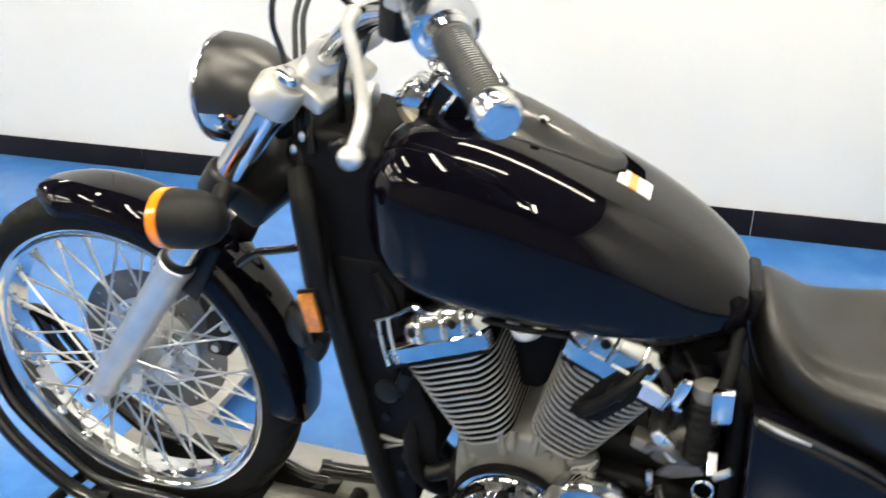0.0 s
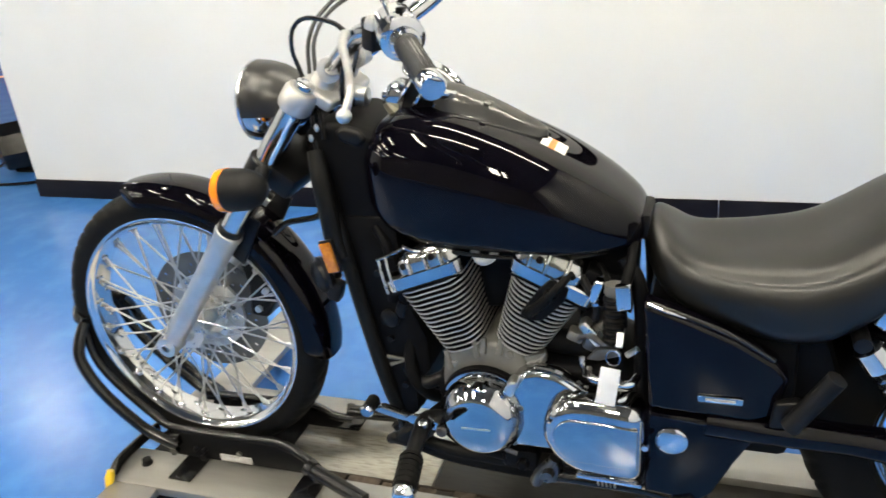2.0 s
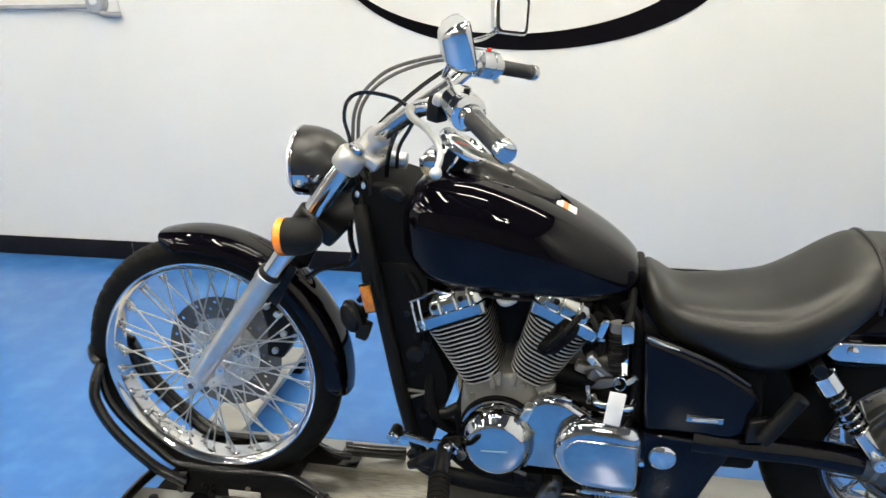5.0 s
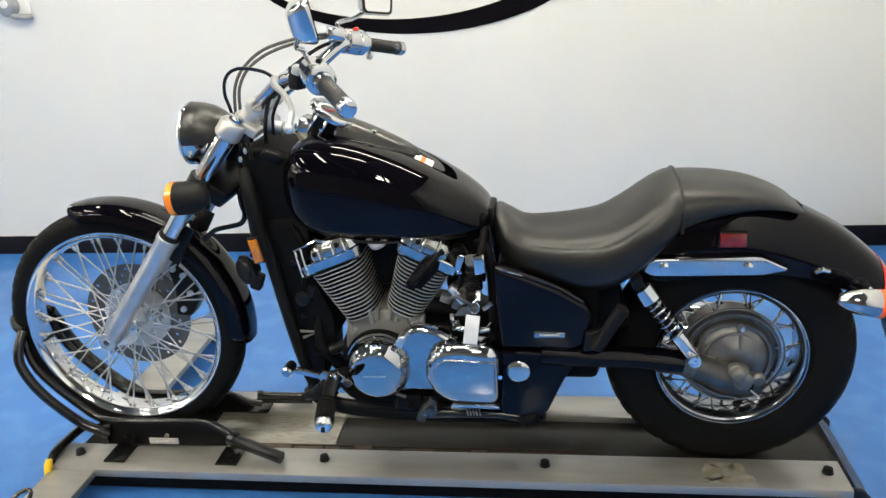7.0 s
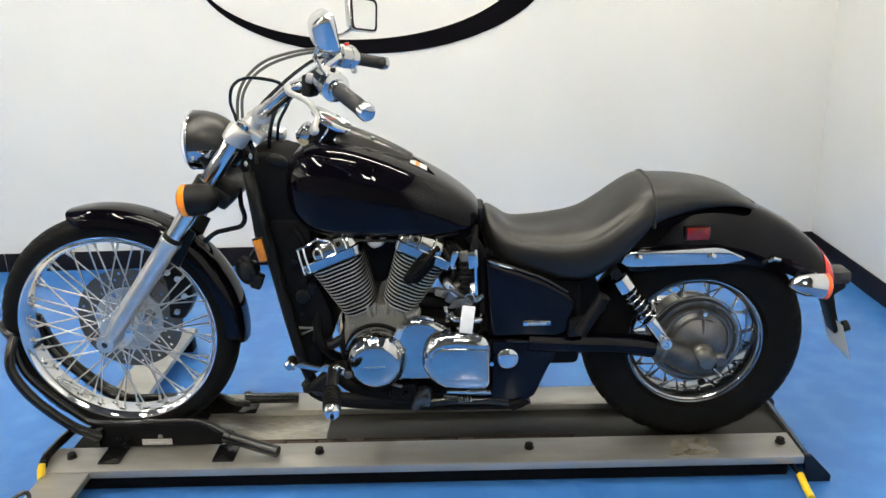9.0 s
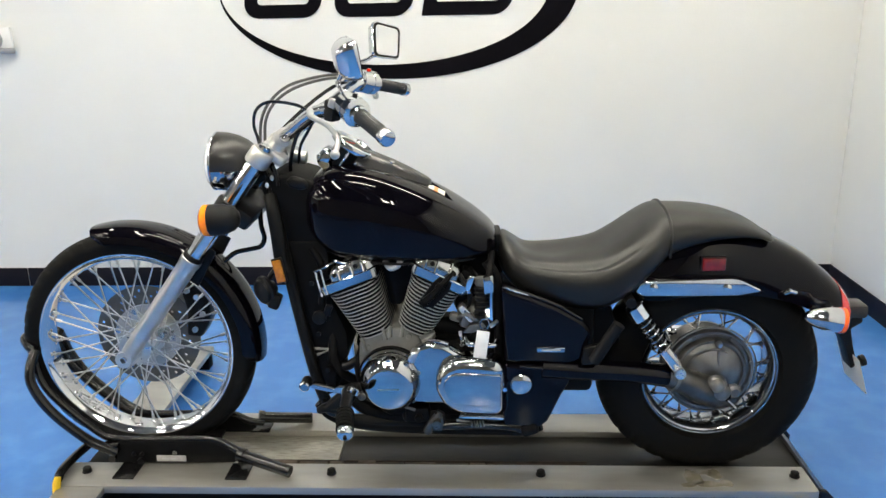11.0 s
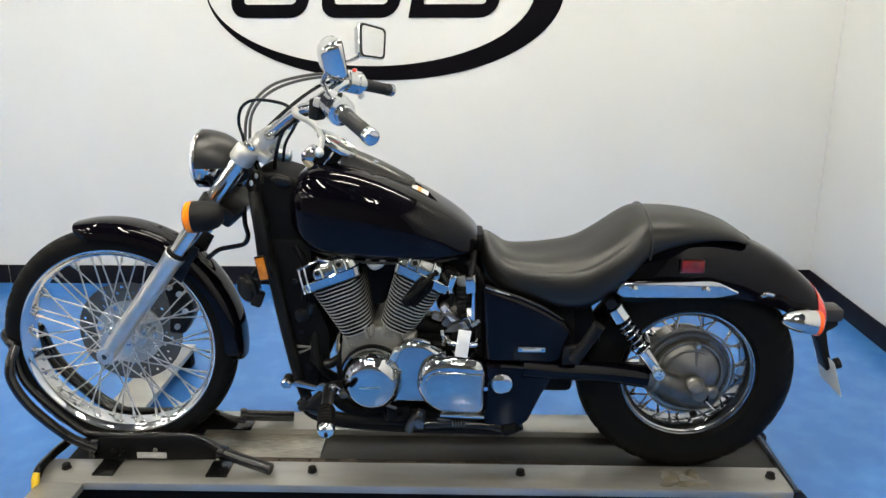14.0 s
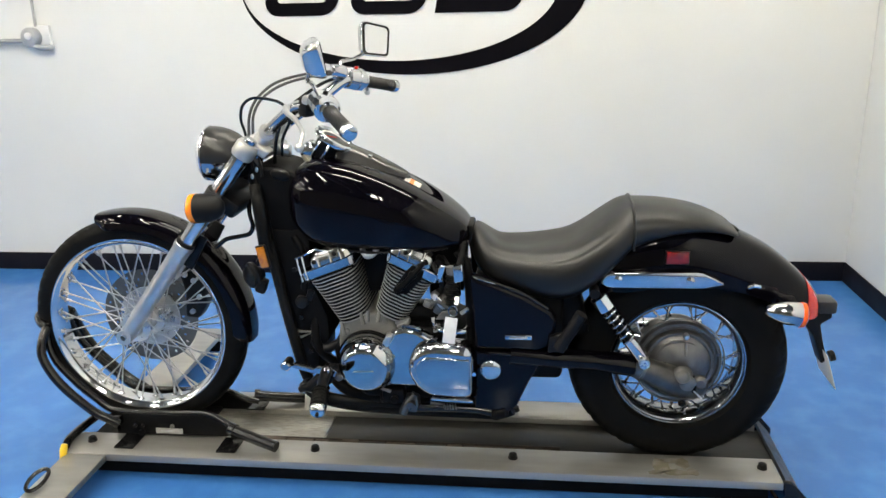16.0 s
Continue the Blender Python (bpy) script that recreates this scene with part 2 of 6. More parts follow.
def plan_slab(outline, z0, z1, bevel=0.004, bm=None, seg=2):
    """A plate with an outline in x and y, from z0 to z1."""
    new_bm = bmesh.new()
    skin(new_bm, [[V(x, y, z0) for x, y in outline], [V(x, y, z1) for x, y in outline]])
    return finish_box(new_bm, bevel, bm, seg)


def finish_box(new_bm, bevel, bm, seg):
    bmesh.ops.recalc_face_normals(new_bm, faces=new_bm.faces)
    if bevel:
        bmesh.ops.bevel(new_bm, geom=[e for e in new_bm.edges if e.calc_face_angle(0) > 0.4], offset=bevel, segments=seg, affect="EDGES", profile=0.5, clamp_overlap=True)
    return merge(new_bm, bm)


def merge(src, bm):
    """Add one bmesh to another."""
    if bm is None:
        return src
    me = bpy.data.meshes.new("tmp")
    src.to_mesh(me)
    src.free()
    bm.from_mesh(me)
    bpy.data.meshes.remove(me)
    return bm


def box(c, s, bevel=0.004, rot=(0, 0, 0), bm=None, seg=2):
    new_bm = bmesh.new()
    bmesh.ops.create_cube(new_bm, size=1, matrix=pose(*c, *rot) @ Matrix.Diagonal((*s, 1)))
    return finish_box(new_bm, bevel, bm, seg)


def rod(a, b, r, seg=10, bm=None, r2=None):
    return tube([a, b], [r, r if r2 is None else r2], seg, 1, bm)


def sphere(c, r, bm=None, scale=(1, 1, 1), u=16, v=10, rot=(0, 0, 0)):
    new_bm = bmesh.new()
    bmesh.ops.create_uvsphere(new_bm, u_segments=u, v_segments=v, radius=r, matrix=pose(*c, *rot) @ Matrix.Diagonal((*scale, 1)))
    return merge(new_bm, bm)


def to_mesh(name, bm, material, angle=38):
    bmesh.ops.recalc_face_normals(bm, faces=bm.faces)
    me = bpy.data.meshes.new(name)
    bm.to_mesh(me)
    bm.free()
    me.materials.append(material)
    me.polygons.foreach_set("use_smooth", [True] * len(me.polygons))
    me.set_sharp_from_angle(angle=radians(angle))
    return me


def thing(name, at, label, category, group="", kind=""):
    """An empty at the base of a thing; its parts hang under it."""
    ob = new(name)
    ob.empty_display_size = 0.1
    ob.location = at
    return tagged(ob, label, category, group, kind)


def part(name, bm, material, parent, label="", angle=38):
    """One mesh, in the world's coordinates, under a thing or a part."""
    me = bm if isinstance(bm, bpy.types.Mesh) else to_mesh(name, bm, material, angle)
    ob = new(name, me)
    ob.parent = parent
    if parent.type == "EMPTY":
        ob.matrix_parent_inverse = Matrix.Translation(-Vector(parent.location))
    return tagged(ob, label) if label else ob


def solid(name, bm, material, label, category="", kind="", group="", angle=38):
    """A thing or a piece of the setting made of one mesh."""
    return tagged(new(name, to_mesh(name, bm, material, angle)), label, category, group, kind)


# ---- the hall ----
WX0, WX1, WY = -2.36, 2.82, 1.813
solid("floor", box((-5.5, 2.0, -0.05), (17.5, 23.0, 0.1), 0), FLOOR, "glossy blue epoxy floor with soft reflections", kind="structure")
wall = solid("wall_north", box(((WX0 + WX1) / 2, WY + 0.08, 2.1), (WX1 - WX0, 0.16, 4.2), 0.003), WALL, "plain off-white painted display wall", kind="structure")
solid("wall_east", box((WX1 + 0.08, -3.67, 2.1), (0.16, 11.34, 4.2), 0.003), WALL, "plain off-white painted side wall", kind="structure")
solid("wall_south", box((-5.5, -9.42, 2.1), (17.5, 0.16, 4.2), 0), HALL, "grey wall of the hall", kind="structure")
solid("wall_west", box((-14.2, 2.0, 2.1), (0.16, 23.0, 4.2), 0), HALLWHITE, "pale wall of the hall", kind="structure")
solid("wall_far_north", box((-5.5, 13.42, 2.1), (17.5, 0.16, 4.2), 0), HALLWHITE, "pale wall far behind the display wall", kind="structure")
solid("wall_far_east", box((3.1, 7.7, 2.1), (0.16, 11.4, 4.2), 0), HALL, "grey wall behind the display wall", kind="structure")
solid("ceiling", box((-5.5, 2.0, 4.25), (17.5, 23.0, 0.1), 0), CEIL, "dark grey hall ceiling", kind="structure")


def base_strip(name, outline):
    solid(name, plan_slab(outline, 0.0, 0.102, 0.003), BASE, "black rubber baseboard along the wall", kind="structure")


base_strip("baseboard", [(WX0 - 0.006, WY - 0.008), (-1.422, WY - 0.008), (-1.422, WY - 0.0005), (WX0 - 0.006, WY - 0.0005)])
base_strip("baseboard", [(-1.418, WY - 0.008), (1.2, WY - 0.008), (1.2, WY - 0.0005), (-1.418, WY - 0.0005)])
base_strip("baseboard", [(1.203, WY - 0.008), (WX1 - 0.0085, WY - 0.008), (WX1 - 0.0085, WY - 0.0005), (1.203, WY - 0.0005)])
base_strip("baseboard", [(WX1 - 0.008, -9.3), (WX1 - 0.0005, -9.3), (WX1 - 0.0005, WY - 0.0005), (WX1 - 0.008, WY - 0.0005)])
base_strip("baseboard", [(WX0 - 0.007, WY), (WX0 - 0.0005, WY), (WX0 - 0.0005, WY + 0.16), (WX0 - 0.007, WY + 0.16)])


def ceiling_light(x, y, long_x, length=2.4, wide=0.1):
    ob = thing("ceiling_light", (x, y, 4.2), "long white fluorescent ceiling light", "ceiling light", "ceiling lights")
    sx, sy = (length, wide) if long_x else (wide, length)
    part("frame", box((x, y, 4.16), (sx + 0.06, sy + 0.06, 0.07), 0.006), FIXT, ob)
    part("diffuser", box((x, y, 4.115), (sx, sy, 0.03), 0.006), GLOW, ob, "glowing white diffuser")


# rows of tubes that run away from the display wall, one along it, and a wide pair in front of the motorcycle
# the last of these rows is added, unseen, to brighten the far hall
for lx, ly, n in ((-0.72, -1.85, 2.6), (-2.75, -2.2, 1.8), (-4.9, -3.2, 2.4), (-7.2, -2.6, 2.4), (-9.6, -3.2, 2.4), (-7.4, -6.6, 2.4), (-10.6, -6.9, 2.4), (-4.6, -7.2, 1.8), (-12.6, -4.4, 2.4), (-8.5, 1.6, 2.4), (-12.5, 3.6, 2.4)):
    ceiling_light(lx, ly, False, n)
ceiling_light(0.4, -1.05, True, 1.5)
ceiling_light(-1.8, 0.1, False, 0.6, 0.12)
ceiling_light(1.35, 0.6, True, 2.4)
ceiling_light(1.2, -4.5, False, 1.4, 0.26)
ceiling_light(1.5, -4.5, False, 1.4, 0.08)
# three unseen lamps added to light the hall behind the display wall
for lx, ly in ((-3.0, 9.0), (-8.0, 11.6), (-5.0, 7.0)):
    ceiling_light(lx, ly, True)
ceiling_light(-6.45, 4.7, True, 0.9)


# the wall sign: a tapering oval band and three plain black blocks
def wall_sign():
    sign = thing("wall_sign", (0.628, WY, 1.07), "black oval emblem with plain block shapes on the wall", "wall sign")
    bm = bmesh.new()
    n = 96
    y0, y1 = WY - 0.004, WY - 0.0005
    outer = [(0.628 + 0.862 * math.cos(a), 1.497 + 0.427 * math.sin(a)) for a in (math.tau * k / n for k in range(n))]
    inner = [(0.561 + 0.79 * math.cos(a), 1.499 + 0.36 * math.sin(a)) for a in (math.tau * k / n for k in range(n))]
    rows = [[bm.verts.new((x, y, z)) for x, z in ring] for ring, y in ((outer, y1), (outer, y0), (inner, y0), (inner, y1))]
    for a, b in zip(rows, rows[1:] + rows[:1]):
        for i in range(n):
            bm.faces.new((a[i], a[(i + 1) % n], b[(i + 1) % n], b[i]))
    part("oval_band", bm, BLACKDECAL, sign)
    for x0, x1, r, square in ((-0.128, 0.248, 0.08, False), (0.31, 0.69, 0.08, False), (0.742, 1.165, 0.08, True)):
        z0, z1, w = 1.366, 1.63, 0.063

        def ring(ins, rad):
            pts = []
            for cx, cz, a0 in ((x1 - ins - rad, z0 + ins + rad, -90), (x1 - ins - rad, z1 - ins - rad, 0), (x0 + ins + rad, z1 - ins - rad, 90), (x0 + ins + rad, z0 + ins + rad, 180)):
                if square and a0 >= 90:
                    e = 0.004
                    cx, cz = x0 + ins + e, (z1 - ins - e if a0 == 90 else z0 + ins + e)
                    pts += [(cx + e * math.cos(radians(a0 + k * 15)), cz + e * math.sin(radians(a0 + k * 15))) for k in range(7)]
                    continue
                pts += [(cx + rad * math.cos(radians(a0 + k * 15)), cz + rad * math.sin(radians(a0 + k * 15))) for k in range(7)]
            return [(x + (z - z0) * 0.2, z) for x, z in pts]
        o, i_ = ring(0, r), ring(w, max(r - w, 0.02))
        bm = bmesh.new()
        rows = [[bm.verts.new((x, y, z)) for x, z in rg] for rg, y in ((o, y1), (o, y0), (i_, y0), (i_, y1))]
        m = len(o)
        for a, b in zip(rows, rows[1:] + rows[:1]):
            for k in range(m):
                bm.faces.new((a[k], a[(k + 1) % m], b[(k + 1) % m], b[k]))
        part("block", bm, BLACKDECAL, sign)


wall_sign()


def junction_box():
    ob = thing("junction_box", (-1.375, WY, 1.24), "grey metal electrical box with conduits on the wall", "junction box")
    part("wall_plate", box((-1.35, WY - 0.012, 1.3), (0.13, 0.024, 0.1), 0.004), FIXT, ob, "pale square wall plate")
    part("body", lathe([(0, 0.05), (0.035, 0.05), (0.045, 0.042), (0.05, 0.02)], (-1.376, WY - 0.022, 1.292), (0, -1, 0), 28), GREYBOX, ob, "round grey socket")
    part("cap", lathe([(0, 0.018), (0.01, 0.018), (0.014, 0.01)], (-1.372, WY - 0.07, 1.3), (0, -1, 0), 18), FIXT, ob)
    part("conduit", rod((-1.41, WY - 0.03, 1.275), (WX0, WY - 0.03, 1.275), 0.012), GREYBOX, ob)
    part("conduit", rod((-1.356, WY - 0.02, 1.345), (-1.335, WY - 0.02, 4.2), 0.0075), GREYBOX, ob)
    part("elbow", tube([(-1.36, WY - 0.05, 1.25), (-1.33, WY - 0.055, 1.24), (-1.3, WY - 0.04, 1.237), (-1.285, WY - 0.012, 1.237)], 0.014), GREYBOX, ob)


junction_box()


# ---- the lift ----
DECK, RTOP = 0.07, 0.09


def motorcycle_lift():
    lift = thing("motorcycle_lift", (0.9, 0.03, 0.0), "low narrow motorcycle lift with worn steel deck and aluminium rails", "vehicle lift")
    # the deck's two tones put reflected wall and shade into the colour
    part("deck", box((1.272, 0.032, DECK - 0.008), (1.392, 0.21, 0.016), 0.003), STEEL, lift, "worn steel deck, painted dark for shade under the bike")
    part("deck_front", box((0.2425, 0.032, DECK - 0.007), (0.663, 0.21, 0.016), 0.003), LITSTEEL, lift, "front of the steel deck, painted pale for the wall's reflection")
    for y0, y1 in ((-0.192, -0.066), (0.128, 0.245)):
        lip = [(y0, RTOP - 0.024), (y0, RTOP), (y1, RTOP), (y1, RTOP - 0.023), (y1 - 0.008, RTOP - 0.023), (y1 - 0.008, RTOP - 0.01), (y0 + 0.008, RTOP - 0.01), (y0 + 0.008, RTOP - 0.024)]
        bm = bmesh.new()
        skin(bm, [[V(x, y, z) for y, z in lip] for x in (-0.235, 1.955)])
        bm = finish_box(bm, 0.002, None, 2)
        part("rail", bm, RAIL, lift, "brushed aluminium side rail")
    part("underframe", box((0.88, 0.027, 0.028), (2.1, 0.36, 0.05), 0.004), DARK, lift, "dark steel underframe")
    part("front_foot", box((-0.148, -0.46, RTOP - 0.013), (0.135, 0.535, 0.022), 0.004), RAIL, lift, "flat steel outrigger foot")
    part("front_foot", box((-0.148, 0.53, RTOP - 0.013), (0.135, 0.565, 0.022), 0.004), RAIL, lift, "flat steel outrigger foot")
    for y in (-0.70, 0.79):
        part("foot_pad", box((-0.148, y, 0.033), (0.11, 0.05, 0.066), 0.004), DARK, lift)
    part("cross_foot", box((-0.15, 0.027, 0.055), (0.12, 0.37, 0.02), 0.003), DARK, lift)
    bolt = None
    for y in (-0.118, 0.175):
        for x in (-0.165, 0.572, 1.187, 1.914):
            if bolt is None:
                bm = lathe([(0, 0.0145), (0.003, 0.0145), (0.004, 0.012), (0.014, 0.012), (0.016, 0.009)], (0, 0, 0), (0, 0, 1), 12)
                bolt = to_mesh("bolt", bm, MATTE)
            ob = part("bolt", bolt, MATTE, lift)
            ob.location = (x, y, RTOP)
    rng = random.Random(5)
    x = 0.29
    while x < 1.3:
        n = rng.uniform(0.035, 0.1)
        w = rng.uniform(0.014, 0.026) * (1 if x < 0.75 else 0.6)
        part("grime_strip", box((x + n / 2, -0.067 + w / 2, RTOP - 0.006), (n, w, 0.008), 0.002), rng.choice((GRIME, GRIME, DARKGRIME)), lift, "brown grime along the rail's inner edge")
        x += n * rng.uniform(0.98, 1.1)
    part("edge_angle", box((0.8, -0.043, RTOP - 0.011), (1.06, 0.006, 0.018), 0.0015), DARKGRIME, lift, "dark grimy edge angle beside the rail")
    for cx, cy, rx, ry in ((1.625, -0.128, 0.03, 0.045), (1.66, -0.16, 0.045, 0.016), (1.69, -0.11, 0.022, 0.03), (1.655, -0.1, 0.035, 0.014), (1.6, -0.165, 0.02, 0.012), (1.71, -0.155, 0.018, 0.02)):
        bm = bmesh.new()
        ring = [(cx + rx * rng.uniform(0.7, 1.15) * math.cos(math.tau * k / 13), cy + ry * rng.uniform(0.7, 1.1) * math.sin(math.tau * k / 13)) for k in range(13)]
        skin(bm, [[V(px, py, z) for px, py in ring] for z in (RTOP - 0.001, RTOP + 0.0008)])
        part("worn_patch", bm, RUST, lift, "dirty brownish rubbed patch on the rail")
    ramp = bmesh.new()
    skin(ramp, [[V(1.968, y, 0.082), V(2.03, y, 0.012), V(2.03, y, 0.0), V(1.968, y, 0.066)] for y in (-0.17, 0.235)])
    part("ramp", ramp, DARKCAST, lift, "short dull steel end ramp")
    for y in (-0.178, 0.242):
        part("ramp_side", slab([(1.957, 0.088), (1.98, 0.086), (2.04, 0.02), (2.04, 0.0), (1.97, 0.0)], y - 0.007, y + 0.007, 0.003), TUBEBLK, lift, "black ramp cheek")
    part("release_lever", tube([(1.93, -0.16, 0.05), (1.936, -0.2, 0.045), (1.94, -0.215, 0.042)], 0.006), TUBEBLK, lift)
    part("lever_sleeve", tube([(1.94, -0.21, 0.042), (1.937, -0.25, 0.036), (1.935, -0.30, 0.03)], 0.0105), YELLOW, lift, "yellow plastic lever sleeve")
    part("lock_lever", tube([(-0.215, 0.0, 0.11), (-0.23, -0.07, 0.105), (-0.232, -0.15, 0.1), (-0.222, -0.2, 0.06)], 0.013), TUBEBLK, lift)
    part("lever_knob", tube([(-0.214, -0.19, 0.118), (-0.216, -0.198, 0.1), (-0.218, -0.205, 0.075)], [0.009, 0.012, 0.01]), YELLOW, lift, "yellow plastic knob")
    ring = [(-0.2 + 0.024 * math.cos(a), -0.36 + 0.045 * math.sin(a), RTOP + 0.012 + 0.008 * math.sin(a)) for a in (math.tau * k / 14 for k in range(15))]
    part("tie_ring", tube(ring, 0.006, 8, 3), TUBEBLK, lift, "black tie-down loop")


motorcycle_lift()


def wheel_chock():
    ch = thing("wheel_chock", (0.05, 0.025, RTOP), "black tubular steel wheel chock holding the front wheel", "wheel chock")
    yc = 0.02
    for s in (-1, 1):
        y = lambda d: yc + s * d
        part("guide_tube", tube([(-0.3, y(0.07), 0.455), (-0.306, y(0.10), 0.41), (-0.3, y(0.115), 0.36), (-0.254, y(0.12), 0.28), (-0.165, y(0.12), 0.192), (-0.105, y(0.115), 0.155), (-0.08, y(0.11), 0.14)], 0.0145), TUBEBLK, ch)
        part("cradle_tube", tube([(-0.315, y(0.06), 0.46), (-0.282, y(0.078), 0.335), (-0.15, y(0.08), 0.196), (-0.085, y(0.08), 0.168), (0.06, y(0.08), 0.166), (0.20, y(0.08), 0.168), (0.27, y(0.085), 0.138), (0.31, y(0.1), 0.124)], 0.0115), TUBEBLK, ch)
        part("handle_tube", tube([(0.3, y(0.115), 0.135), (0.37, y(0.135), 0.122), (0.455, y(0.16), 0.108)], 0.0175, 18), TUBEBLK, ch, "black tube handle with open end")
        part("handle_collar", rod((0.292, y(0.112), 0.137), (0.31, y(0.118), 0.134), 0.021, 16), TUBEBLK, ch)
        part("side_plate", slab([(-0.115, 0.095), (-0.095, 0.16), (-0.07, 0.168), (0.2, 0.168), (0.27, 0.135), (0.29, 0.115), (0.27, 0.097)], y(0.085), y(0.095), 0.002), DARK, ch, "dark steel side plate")
        for x in (-0.04, 0.296):
            part("foot_plate", box((x, y(0.136), RTOP + 0.003), (0.064, 0.086, 0.006), 0.002), TUBEBLK, ch, "flat black foot plate")
        for x, z, r in ((-0.035, 0.127, 0.006), (-0.01, 0.127, 0.006), (-0.014, 0.103, 0.011)):
            part("bolt", rod((x, y(0.093), z), (x, y(0.106), z), r, 10), SATIN, ch)
        part("lug", box((-0.10, y(0.10), 0.15), (0.05, 0.03, 0.03), 0.006), TUBEBLK, ch)
    part("front_hoop", tube([(-0.3, yc - 0.07, 0.455), (-0.325, yc - 0.058, 0.465), (-0.362, yc, 0.468), (-0.325, yc + 0.058, 0.465), (-0.3, yc + 0.07, 0.455)], 0.0145), TUBEBLK, ch)
    part("cradle_pan", box((0.07, yc, 0.105), (0.24, 0.16, 0.012), 0.003), DARK, ch)
    part("cross_bar", rod((-0.1, yc - 0.11, 0.115), (-0.1, yc + 0.11, 0.115), 0.012), TUBEBLK, ch)
    lab = part("maker_plate", box((0.078, yc - 0.0965, 0.111), (0.09, 0.003, 0.02), 0.001), DULLPAPER, ch, "small grey maker's plate with a dark bar")
    part("bar", box((0.07, yc - 0.0985, 0.111), (0.04, 0.001, 0.006), 0), GREYINK, lab)
    part("maker_stud", rod((0.09, yc - 0.094, 0.129), (0.09, yc - 0.1, 0.129), 0.007, 10), CAST, ch)


wheel_chock()


# ---- things beyond the end of the wall ----
def floor_blower():
    ob = thing("floor_blower", (-3.0, 2.35, 0.0), "black eight-sided shop machine lying on the floor with a cable", "shop machine")
    part("drum", lathe([(0, 0.11), (0.03, 0.15), (0.3, 0.155), (0.62, 0.155), (0.66, 0.12)], (-2.95, 2.15, 0.155), (0.75, 0.62, 0.03), 8), TUBEBLK, ob, "eight-sided black casing")
    part("band", lathe([(0.28, 0.159), (0.33, 0.159)], (-2.95, 2.15, 0.155), (0.75, 0.62, 0.03), 8, cap=False), SATIN, ob)
    part("foot", box((-2.75, 2.3, 0.01), (0.3, 0.25, 0.02), 0.004), DARK, ob)
    part("cable", tube([(-2.95, 2.15, 0.06), (-3.02, 2.02, 0.01), (-2.85, 1.93, 0.01), (-2.6, 1.98, 0.01), (-2.45, 2.1, 0.01)], 0.009, 8), TUBEBLK, ob)


floor_blower()
line = bmesh.new()
skin(line, [[V(x, y - 0.035, 0.0), V(x, y + 0.035, 0.0), V(x, y + 0.035, 0.004), V(x, y - 0.035, 0.004)] for x, y in ((-6.2, 1.2), (-4.2, 1.7), (-2.95, 2.05))])
solid("floor_line", line, ORANGETAPE, "faded orange line on the blue floor", kind="structure")
line = bmesh.new()
skin(line, [[V(x, y - 0.05, 0.0), V(x, y + 0.05, 0.0), V(x, y + 0.05, 0.004), V(x, y - 0.05, 0.004)] for x, y in ((-8.5, 4.0), (-5.7, 4.9), (-3.5, 5.6))])
solid("floor_line", line, ORANGETAPE, "faded orange line on the blue floor", kind="structure")


def tool_cabinet():
    ob = thing("tool_cabinet", (-10.4, 9.6, 0.0), "tall red metal cabinet far off in the hall", "cabinet")
    part("body", box((-10.4, 9.6, 0.8), (0.9, 0.6, 1.6), 0.01), REDPAINT, ob)
    for k in range(5):
        part("drawer", box((-10.38, 9.285, 0.25 + k * 0.29), (0.8, 0.03, 0.26), 0.01), REDPAINT, ob)


tool_cabinet()


# ---- the motorcycle ----
FA = V(0.0, 0.0, 0.458)          # front axle
RA = V(1.666, 0.0, 0.386)        # rear axle
FORK = (V(0.462, 0, 1.068) - V(-0.003, 0, 0.455)).normalized()
bike = thing("motorcycle", (0.85, 0.0, DECK), "black cruiser motorcycle with chrome engine covers and spoked wheels", "motorcycle")


def tyre_profile(r_out, r_in, half):
    """Half-round tyre section with a flat bead and shallow grooves beside the centre line."""
    pts = []
    h = r_out - r_in
    for k in range(25):
        a = math.pi * k / 24
        y = -half * math.cos(a)
        bulge = math.sin(a) ** 0.62
        pts.append((y * (0.86 + 0.14 * bulge), r_in + h * bulge))
    pts += [(half * 0.7, r_in - 0.008), (-half * 0.7, r_in - 0.008)]
    return pts


def tyre(c, r_out, r_in, half, count, seg):
    """A tyre with slanted tread grooves cut into its crown and a raised line on the sidewall."""
    prof = tyre_profile(r_out, r_in, half)
    bm = bmesh.new()
    vs = []
    for i in range(seg):
        t = math.tau * i / seg
        row = []
        for y, r in prof:
            u = abs(y) / half
            if u < 0.84 and r > r_in + 0.4 * (r_out - r_in):
                phase = (count * i / seg + (0.5 if y > 0 else 0.0) + u * 0.9) % 1.0
                if phase < 0.2 and u > 0.1:
                    r -= 0.0035
            if abs(r - (r_in + 0.36 * (r_out - r_in))) < 0.09 * (r_out - r_in):
                y *= 1.012
            row.append(bm.verts.new(c + V(r * math.cos(t), y, r * math.sin(t))))
        vs.append(row)
    n = len(prof)
    for i in range(seg):
        a, b = vs[i], vs[(i + 1) % seg]
        for q in range(n):
            bm.faces.new((a[q], a[(q + 1) % n], b[(q + 1) % n], b[q]))
    return bm


